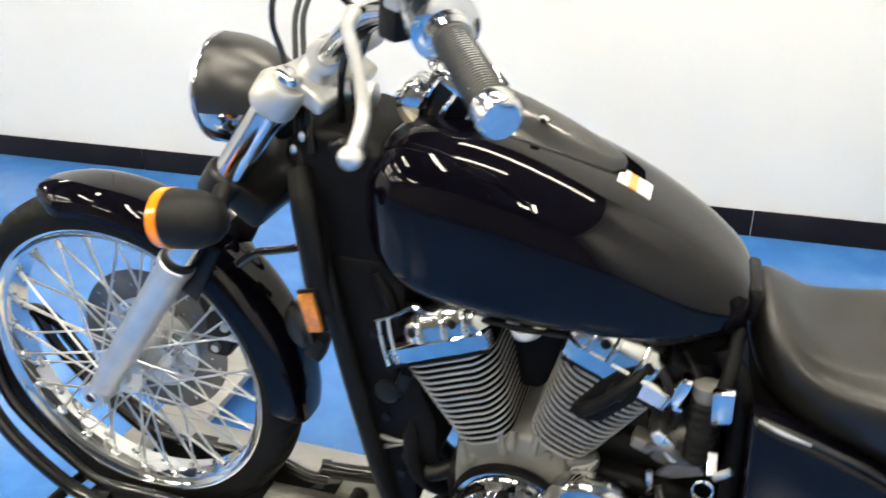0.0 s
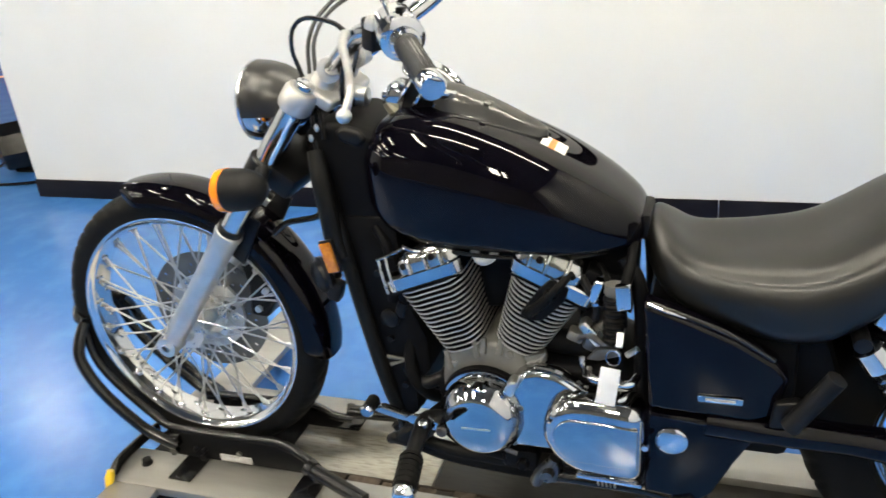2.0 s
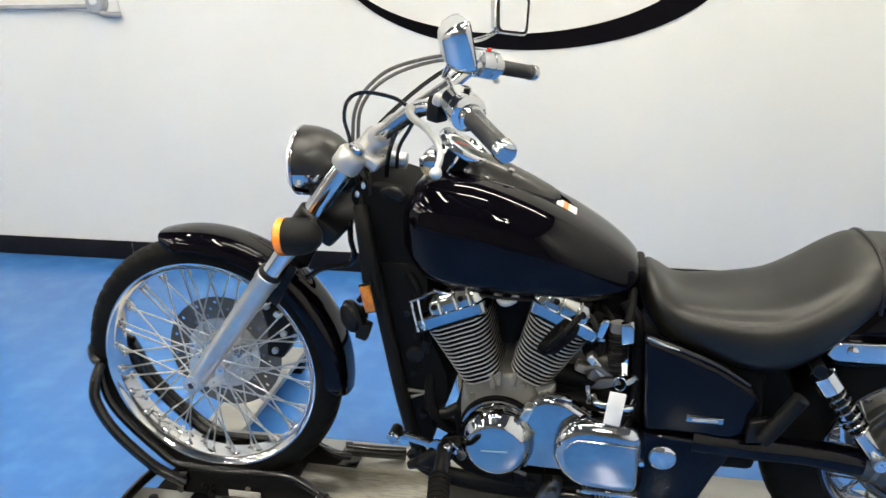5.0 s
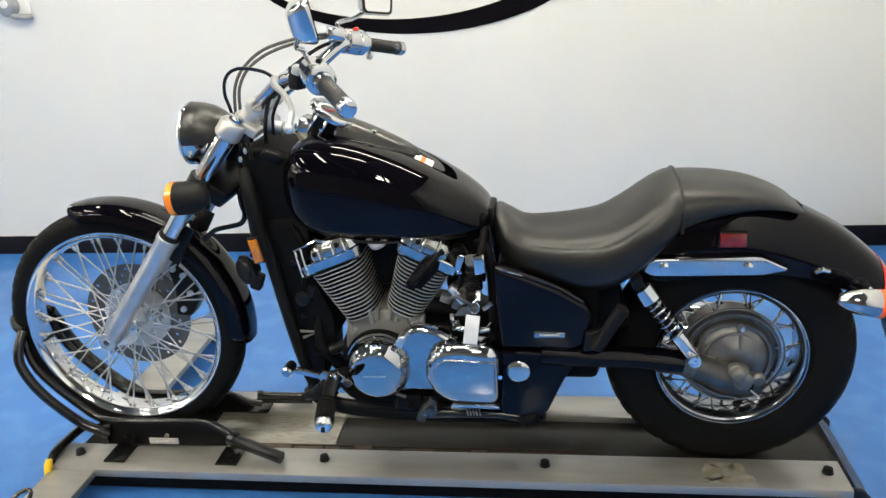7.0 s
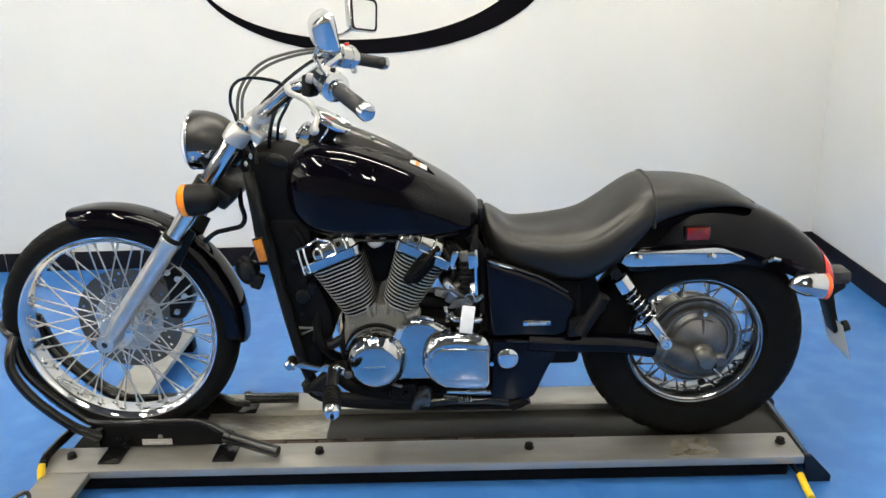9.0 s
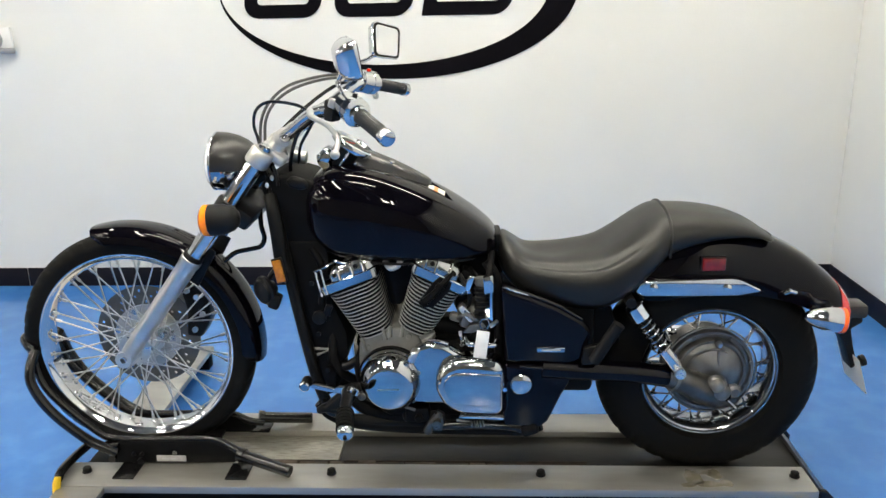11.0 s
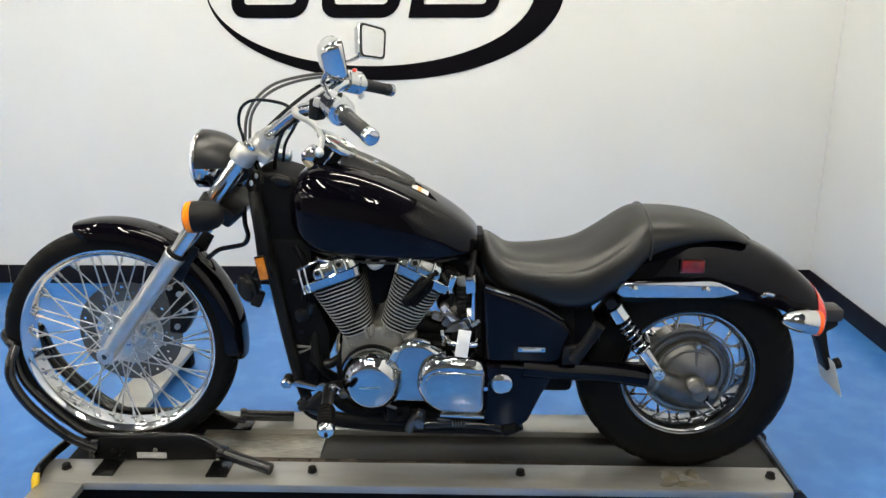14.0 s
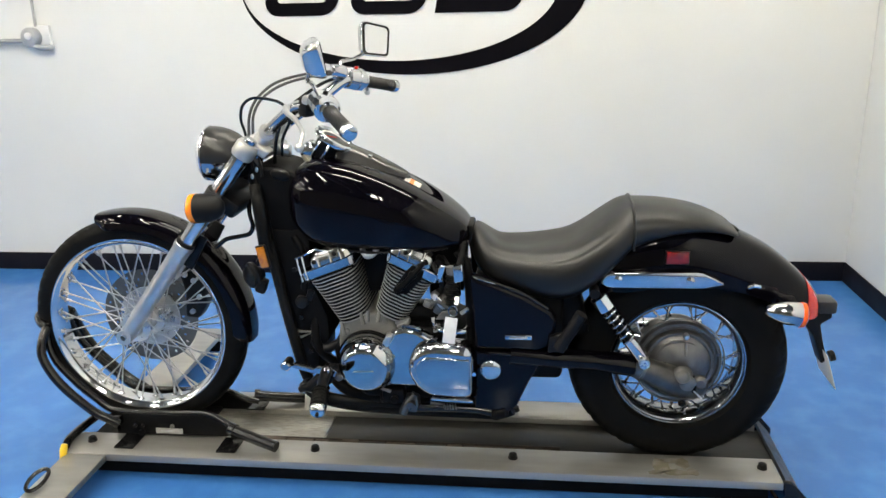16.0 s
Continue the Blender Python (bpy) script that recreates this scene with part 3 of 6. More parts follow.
def spokes(wheel, c, n, hub_r, hub_y, rim_r, rim_y, sweep, thick, metal=SLIDER):
    """Crossed wire spokes, each with its nipple at the rim."""
    meshes = {}
    for k in range(n):
        side = -1 if k % 2 else 1
        lead = 1 if (k // 2) % 2 else -1
        a = math.tau * k / n
        ah = a + lead * sweep
        p = c + V(hub_r * math.cos(ah), side * (hub_y + 0.004 * lead), hub_r * math.sin(ah))
        q = c + V(rim_r * math.cos(a), side * rim_y, rim_r * math.sin(a))
        bm = rod(p, q, thick, 7)
        d = (q - p).normalized()
        rod(q - d * 0.019, q + d * 0.004, thick * 1.9, 7, bm)
        sphere(p, thick * 1.9, bm, u=8, v=5)
        part("spoke", bm, metal, wheel)
        seat_bm = sphere(q + d * 0.003, thick * 4.4, None, (1.5, 1.0, 0.75), 12, 8, (0, 90 - math.degrees(a), 0))
        part("spoke_nipple", seat_bm, CHROME, wheel)


def front_wheel():
    w = part("front_wheel", lathe([(-0.062, 0.012), (-0.06, 0.022), (-0.052, 0.026), (-0.048, 0.048), (-0.04, 0.05), (-0.034, 0.032), (0.03, 0.034), (0.036, 0.056), (0.046, 0.056), (0.05, 0.04), (0.07, 0.03)], FA, (0, 1, 0), 40), POLISH, bike, "front wheel with polished hub, chrome rim and wire spokes")
    part("tyre", tyre(FA, 0.3475, 0.289, 0.046, 44, 264), RUBBER, w, "black road tyre", 30)
    prof = [(-0.035, 0.2965), (-0.0395, 0.293), (-0.039, 0.2865), (-0.035, 0.281), (-0.031, 0.278), (-0.027, 0.2695), (-0.01, 0.2675), (0.01, 0.2675), (0.027, 0.2695), (0.031, 0.278), (0.035, 0.281), (0.039, 0.2865), (0.0395, 0.293), (0.035, 0.2965), (0.022, 0.285), (-0.022, 0.285)]
    part("rim", ringlathe(prof, FA, (0, 1, 0), 120), CHROME, w, "chromed steel rim")
    spokes(w, FA, 48, 0.05, 0.042, 0.2685, 0.012, 0.85, 0.0023)
    # drilled brake disc on the far side
    bm = bmesh.new()
    n, rings = 96, [0.09, 0.104, 0.113, 0.122, 0.13, 0.139, 0.148, 0.158]
    for y in (0.058, 0.063):
        vs = [[bm.verts.new(FA + V(r * math.cos(a), y, r * math.sin(a))) for a in (math.tau * k / n for k in range(n))] for r in rings]
        for i in range(len(rings) - 1):
            for k in range(n):
                if i in (1, 3, 5) and (k + i) % 6 == 0:
                    continue
                bm.faces.new((vs[i][k], vs[i][(k + 1) % n], vs[i + 1][(k + 1) % n], vs[i + 1][k]))
    disc = part("brake_disc", bm, DISC, w, "drilled steel brake disc")
    bm = ringlathe([(0.05, 0.05), (0.05, 0.1), (0.058, 0.1), (0.058, 0.05)], FA, (0, 1, 0), 48)
    part("disc_carrier", bm, POLISH, w)
    for k in range(6):
        a = math.tau * k / 6 + 0.2
        c = FA + V(0.078 * math.cos(a), 0.05, 0.078 * math.sin(a))
        part("bolt", rod(c, c + V(0, 0.014, 0), 0.007, 8), CHROME, w)
    part("axle", rod(FA + V(0, -0.13, 0), FA + V(0, 0.13, 0), 0.009, 12), CHROME, w)


front_wheel()


def fork():
    def at(s, y, off=0.0):
        return V(-0.003, y, 0.455) + FORK * s + V(FORK.z, 0, -FORK.x) * off
    for y in (-0.1, 0.1):
        leg = part("fork_leg", tube([at(0.7, y), at(0.355, y)], [0.0245, 0.0245], 20, 1), CHROME, bike, "chrome fork tube over a silver slider")
        low = lathe([(-0.03, 0.014), (-0.022, 0.021), (0.03, 0.0235), (0.1, 0.025), (0.3, 0.027), (0.352, 0.0275), (0.358, 0.03), (0.372, 0.03), (0.376, 0.026)], at(0, y), FORK, 24)
        rod(at(0.0, y - 0.022), at(0.0, y + 0.022), 0.024, 16, low)
        part("slider", low, SLIDER, leg, "silver aluminium fork slider")
        part("pinch_bolt", rod(at(0.0, y - 0.03), at(0.0, y - 0.022), 0.011, 6), SLIDER, leg)
        part("dust_seal", lathe([(0.372, 0.027), (0.375, 0.029), (0.386, 0.028), (0.388, 0.025)], at(0, y), FORK, 20), MATTE, leg)
        part("cap", lathe([(0.742, 0.019), (0.758, 0.019), (0.762, 0.012)], at(0, y), FORK, 18), CHROME, leg)
        # turn signal
        sy = -0.215 if y < 0 else 0.215
        sc = V(0.347, sy, 0.892)
        sig = part("turn_signal", lathe([(-0.03, 0.0405), (-0.01, 0.0405), (0.016, 0.039), (0.038, 0.031), (0.05, 0.02), (0.055, 0.006)], sc, (1, 0, 0.06), 28), MATTE, bike, "black turn signal with amber lens")
        part("lens", lathe([(-0.045, 0.012), (-0.043, 0.034), (-0.037, 0.0405), (-0.022, 0.0415), (-0.021, 0.039)], sc, (1, 0, 0.06), 28), AMBER, sig, "bright amber lens")
        part("stalk", tube([sc + V(0.02, 0, 0), sc + V(0.012, -0.05 * (1 if y > 0 else -1), 0.0), at(0.56, y)], 0.014), MATTE, sig)
        clamp = lathe([(0.53, 0.03), (0.533, 0.033), (0.572, 0.033), (0.575, 0.03)], at(0, y), FORK, 20)
        part("signal_clamp", clamp, SATIN, bike)
    # lower yoke and top bridge
    a = at(0.545, 0)
    part("lower_yoke", box((a.x + 0.028, 0, a.z - 0.01), (0.1, 0.24, 0.05), 0.012, (0, 36.5, 0)), SATIN, bike)
    t = at(0.732, 0)
    bm = box((t.x + 0.022, 0, t.z - 0.004), (0.08, 0.19, 0.028), 0.009, (0, 36.5, 0), seg=4)
    for y in (-0.1, 0.1):
        lathe([(0.7, 0.03), (0.706, 0.033), (0.738, 0.033), (0.746, 0.028)], at(0, y), FORK, 24, bm)
    bridge = part("top_bridge", bm, BRIGHTCAST, bike, "silver cast top fork bridge")
    for y in (-0.055, 0.055):
        part("riser", tube([V(t.x + 0.02, y, t.z), V(t.x + 0.036, y, t.z + 0.025), V(t.x + 0.05, y, t.z + 0.04)], [0.024, 0.021, 0.022], 18), BRIGHTCAST, bridge)
    part("steering_stem_nut", lathe([(0, 0.02), (0.012, 0.02), (0.016, 0.014)], (t.x + 0.02, 0, t.z + 0.014), FORK, 6), CHROME, bridge)


fork()


def front_fender():
    bm = bmesh.new()
    sections = []
    n = 44
    for k in range(n + 1):
        a = radians(104 - 111 * k / n)
        tip = min(1.0, (k + 0.6) / 3.0, (n - k + 0.8) / 2.5)
        half, drop = 0.066 * (0.55 + 0.45 * tip), 0.05 * (0.35 + 0.65 * tip)
        ring = []
        for j in range(15):
            u = -1 + 2 * j / 14
            y = half * math.copysign(abs(math.sin(u * math.pi / 2)) ** 0.9, u)
            r = 0.374 - drop * abs(u) ** 2.6
            ring.append(FA + V(r * math.cos(a), y, r * math.sin(a)))
        sections.append(ring)
    skin(bm, sections, closed=False)
    bmesh.ops.recalc_face_normals(bm, faces=bm.faces)
    bmesh.ops.solidify(bm, geom=bm.faces[:], thickness=0.003)
    f = part("front_fender", bm, PAINT, bike, "gloss black front fender")
    for y in (-0.07, 0.07):
        part("fender_bracket", slab([(0.17, 0.70), (0.25, 0.78), (0.28, 0.76), (0.22, 0.66)], y - 0.004, y + 0.004, 0.003), SATIN, f)
        part("bolt", rod((0.232, y * 1.05, 0.735), (0.232, y * 1.2, 0.735), 0.006, 8), CHROME, f)


front_fender()


def headlight():
    ax = V(1, 0, -0.06).normalized()
    c = V(0.288, 0, 1.004)
    prof = [(0.0, 0.079), (0.012, 0.081), (0.03, 0.08), (0.056, 0.075), (0.082, 0.064), (0.106, 0.047), (0.124, 0.028), (0.133, 0.01)]

    def half(low):
        bm = lathe(prof, c, ax, 64)
        bmesh.ops.bisect_plane(bm, geom=bm.verts[:] + bm.edges[:] + bm.faces[:], plane_co=c + V(0, 0, -0.016), plane_no=V(0, 0, 1), clear_inner=not low, clear_outer=low)
        return bm
    shell = part("headlight", half(False), HEADBLK, bike, "bullet headlight, black above and chrome below")
    part("lower_shell", half(True), ENGCHROME, shell, "chrome underside of the headlight")
    part("bezel", lathe([(-0.006, 0.075), (-0.0055, 0.079), (-0.004, 0.081), (-0.001, 0.0815), (0.001, 0.0806)], c, ax, 64, cap=False), CHROME, shell, "chrome headlight ring")
    part("lens", lathe([(-0.026, 0.01), (-0.0245, 0.037), (-0.02, 0.06), (-0.013, 0.072), (-0.005, 0.078)], c, ax, 48), LENS, shell, "clear headlight lens")
    part("mount", tube([(0.37, 0, 0.945), (0.39, 0, 0.95), (0.43, 0, 0.975)], 0.016), SATIN, shell)
    part("lock_barrel", lathe([(-0.03, 0.012), (-0.028, 0.018), (0.028, 0.018), (0.03, 0.014)], (0.515, -0.03, 1.02), (1, 0, -0.15), 20), POLISH, shell)
    part("adjuster", rod((0.325, -0.086, 0.98), (0.325, -0.07, 0.98), 0.006, 8), CHROME, shell)


headlight()


def handlebar():
    for s in (-1, 1):
        base = V(0.494, s * 0.06, 1.078)
        if s < 0:
            g0, g1 = V(0.736, -0.292, 1.159), V(0.812, -0.405, 1.122)
        else:
            g0, g1 = V(0.704, 0.285, 1.182), V(0.77, 0.375, 1.158)
        d = (g1 - g0).normalized()
        bar = part("handlebar", tube([V(0.493, 0, 1.078), base, V(0.515, s * 0.088, 1.09), V(0.552, s * 0.12, 1.118), V(0.605, s * 0.165, 1.153), V(0.655, s * 0.208, 1.178 + s * 0.012), V(0.7, s * 0.25, 1.178 + s * 0.012), g0, g1], 0.0175, 16, 8), CHROME, bike, "chrome pulled-back handlebar")
        part("bar_clamp", lathe([(-0.022, 0.02), (-0.02, 0.024), (0.02, 0.024), (0.022, 0.02)], base, (0, 1, 0), 18), BRIGHTCAST, bar)
        gr = [(0.0, 0.0165), (0.004, 0.019)]
        for k in range(26):
            x = 0.008 + k * 0.0042
            gr += [(x, 0.0185), (x + 0.0012, 0.0172), (x + 0.0026, 0.0172), (x + 0.0032, 0.0185)]
        gr += [(0.121, 0.0185)]
        grip = part("grip", lathe(gr, g0, d, 24), GRIP, bike, "black rubber handlebar grip with chrome ends")
        part("grip_end", lathe([(0.119, 0.019), (0.12, 0.0203), (0.136, 0.0203), (0.141, 0.017), (0.143, 0.008)], g0, d, 24), CHROME, grip)
        part("grip_collar", lathe([(-0.014, 0.019), (-0.012, 0.024), (-0.002, 0.024), (0.002, 0.02)], g0, d, 24), CHROME, grip)
        # switch housing and lever bracket
        sw = lathe([(-0.084, 0.022), (-0.079, 0.034), (-0.044, 0.035), (-0.042, 0.033), (-0.04, 0.035), (-0.02, 0.035), (-0.014, 0.026)], g0, d, 24)
        box(g0 - d * 0.042 + V(0, 0, 0.01), (0.04, 0.05, 0.045), 0.009, (0, 0, math.degrees(math.atan2(d.y, d.x)) + 90), bm=sw)
        house = part("switch_housing", sw, CHROME, bike, "chrome switch housing")
        part("switch_button", box(g0 - d * 0.04 + V(0.006, 0, 0.036), (0.012, 0.018, 0.008), 0.002), TAILRED if s > 0 else SATIN, house, "red stop switch" if s > 0 else "black dip switch")
        br = g0 - d * 0.085
        bk = lathe([(-0.014, 0.017), (-0.012, 0.0215), (0.012, 0.0215), (0.014, 0.017)], br, d, 18)
        box(br + V(-0.022, s * 0.01, 0.0), (0.035, 0.026, 0.022), 0.005, (0, 20, 0), bm=bk)
        if s > 0:
            box(br + V(-0.01, -0.03, 0.022), (0.05, 0.06, 0.035), 0.008, (0, 10, 20), bm=bk)
        lev = part("lever_bracket", bk, SLIDER if s < 0 else CHROME, bike, "silver lever bracket")
        tip = V(0.699, -0.452, 1.098) if s < 0 else V(0.685, 0.4, 1.135)
        root = V(0.598, -0.205, 1.162) if s < 0 else br + V(-0.035, s * 0.012, -0.002)
        bm = tube([root, root + V(0.012, s * 0.04, -0.008), (root + tip) / 2 + V(0.02, s * 0.03, 0.018), tip + V(0.004, -s * 0.022, 0.03), tip], [0.0095, 0.0075, 0.0062, 0.0058, 0.0062], 12)
        sphere(tip, 0.0108, bm)
        part("lever", bm, SLIDER, lev, "silver hand lever with ball end")
        if s < 0:
            part("clutch_switch", box((0.657, -0.222, 1.166), (0.03, 0.035, 0.052), 0.006, (0, 8, -30)), MATTE, lev, "black clutch switch under the bracket")
        part("perch_clamp", box(br + V(0.012, s * 0.004, 0.012), (0.022, 0.03, 0.034), 0.005, (0, 10, -40 * s)), MATTE if s < 0 else POLISH, lev)
        # mirror
        mc = V(0.724, -0.345, 1.294) if s < 0 else V(0.722, 0.36, 1.302)
        mr = (9, -10, 20) if s < 0 else (-8, -8, -40)
        turn, tall = pose(*mc, *mr), (0.009 if s > 0 else 0.0)
        bm = bmesh.new()
        rings = []
        for x, k in ((-0.034, 0.35), (-0.03, 0.62), (-0.018, 0.88), (0.0, 1.02), (0.008, 1.05), (0.012, 1.02)):
            pts = []
            for cy, cz, a0 in ((0.036, -0.024 - tall, -90), (0.042, 0.024 + tall, 0), (-0.036, 0.03 + tall, 90), (-0.036, -0.024 - tall, 180)):
                pts += [turn @ V(x, k * (cy + 0.016 * math.cos(radians(a0 + j * 22.5))), k * (cz + 0.016 * math.sin(radians(a0 + j * 22.5)))) for j in range(5)]
            rings.append(pts)
        skin(bm, rings)
        mir = part("mirror", bm, CHROME, bike, "chrome mirror on a thin stem")
        bm = bmesh.new()
        pts = []
        for cy, cz, a0 in ((0.034, -0.022 - tall, -90), (0.04, 0.022 + tall, 0), (-0.034, 0.028 + tall, 90), (-0.034, -0.022 - tall, 180)):
            pts += [(0.93 * (cy + 0.014 * math.cos(radians(a0 + j * 22.5))), 0.93 * (cz + 0.014 * math.sin(radians(a0 + j * 22.5)))) for j in range(5)]
        skin(bm, [[turn @ V(x, a, b) for a, b in pts] for x in (0.0115, 0.0135)])
        part("mirror_glass", bm, MIRROR, mir, "mirror glass with dark edge")
        bm = bmesh.new()
        outer = [(a * 1.13, b * 1.13) for a, b in pts]
        rows = [[bm.verts.new(turn @ V(x, a, b)) for a, b in rg] for rg, x in ((outer, 0.010), (outer, 0.0145), (pts, 0.0145), (pts, 0.010))]
        for ra, rb in zip(rows, rows[1:] + rows[:1]):
            for i in range(len(pts)):
                bm.faces.new((ra[i], ra[(i + 1) % len(pts)], rb[(i + 1) % len(pts)], rb[i]))
        part("mirror_edge", bm, MATTE, mir)
        part("mirror_stem", tube([br + V(0, 0, 0.015), br + V(-0.012, s * 0.012, 0.045), (br + mc) / 2 + V(-0.02, s * 0.015, 0.0), mc + V(-0.02, -s * 0.012, -0.03), mc + V(-0.016, 0, 0)], 0.006, 10), CHROME, mir)
    # control cables
    for name, pts, r in (
            ("clutch_cable", [(0.43, -0.05, 0.99), (0.421, -0.05, 1.065), (0.413, -0.055, 1.111), (0.427, -0.065, 1.152), (0.47, -0.09, 1.174), (0.546, -0.14, 1.172), (0.59, -0.18, 1.16)], 0.0044),
            ("throttle_cable", [(0.41, 0.0, 1.0), (0.412, 0.0, 1.062), (0.421, 0.0, 1.12), (0.443, 0.02, 1.164), (0.488, 0.07, 1.202), (0.564, 0.15, 1.219), (0.64, 0.22, 1.22)], 0.0044),
            ("throttle_cable", [(0.423, 0.0, 1.0), (0.425, 0.0, 1.062), (0.433, 0.0, 1.12), (0.459, 0.02, 1.164), (0.503, 0.07, 1.194), (0.566, 0.15, 1.209), (0.64, 0.22, 1.212)], 0.0044),
            ("brake_hose", [(0.43, 0.03, 0.96), (0.44, 0.04, 1.05), (0.5, 0.12, 1.12), (0.58, 0.2, 1.18), (0.64, 0.24, 1.2)], 0.0055),
            ("wiring_loom", [(0.60, -0.16, 1.165), (0.56, -0.13, 1.12), (0.53, -0.1, 1.07), (0.51, -0.07, 1.02), (0.5, -0.05, 0.97)], 0.0052),
            ("wiring_loom", [(0.615, -0.175, 1.165), (0.58, -0.14, 1.11), (0.545, -0.1, 1.06), (0.53, -0.07, 1.01)], 0.0042),
            ("brake_hose", [(0.29, -0.04, 0.725), (0.325, -0.04, 0.75), (0.36, -0.035, 0.757), (0.395, -0.03, 0.765), (0.408, -0.03, 0.79), (0.402, -0.03, 0.825), (0.4, -0.02, 0.87)], 0.007)):
        part(name, tube(pts, r, 8, 8), GREYHOSE if name == "throttle_cable" else TUBEBLK, bike, "grey-black throttle cable" if name == "throttle_cable" else "")


handlebar()


def superring(x, zc, up, down, w, p=2.5, n=36, tilt=0.0, p_low=None):
    """A rounded cross-section across the bike at x."""
    ring = []
    for k in range(n):
        a = math.tau * k / n
        c, s = math.cos(a), math.sin(a)
        p = p if s > 0 or p_low is None else p_low
        y = w * math.copysign(abs(c) ** (2 / p), c)
        z = math.copysign(abs(s) ** (2 / p), s) * (up if s > 0 else down)
        ring.append(V(x + tilt * z, y, zc + z))
    return ring


def spread(rows, x):
    """Smooth values at x between rows (x, a, b, ...)."""
    for i in range(len(rows) - 1):
        if rows[i][0] <= x <= rows[i + 1][0]:
            p0, p1, p2, p3 = rows[max(i - 1, 0)], rows[i], rows[i + 1], rows[min(i + 2, len(rows) - 1)]
            t = (x - p1[0]) / (p2[0] - p1[0])
            h = p2[0] - p1[0]
            out = []
            for k in range(1, len(p1)):
                m1 = (p2[k] - p0[k]) / max(p2[0] - p0[0], 1e-6)
                m2 = (p3[k] - p1[k]) / max(p3[0] - p1[0], 1e-6)
                out.append((2 * t ** 3 - 3 * t * t + 1) * p1[k] + (t ** 3 - 2 * t * t + t) * m1 * h + (3 * t * t - 2 * t ** 3) * p2[k] + (t ** 3 - t * t) * m2 * h)
            return out
    return list(rows[-1][1:])


# x, top, bottom, half width
TANK = [(0.54, 0.925, 0.86, 0.075), (0.552, 0.957, 0.825, 0.108), (0.58, 0.983, 0.784, 0.132), (0.62, 0.998, 0.758, 0.145), (0.70, 0.995, 0.744, 0.153), (0.80, 0.966, 0.738, 0.155),
        (0.90, 0.921, 0.738, 0.148), (0.98, 0.872, 0.742, 0.13), (1.03, 0.833, 0.75, 0.104), (1.052, 0.81, 0.758, 0.078), (1.062, 0.793, 0.768, 0.04)]


def tank_flat(x):
    """How flat the tank's top is: rounder at the front, broad and flat towards the seat."""
    return 2.3 + 1.0 * min(1.0, max(0.0, (x - 0.7) / 0.2))


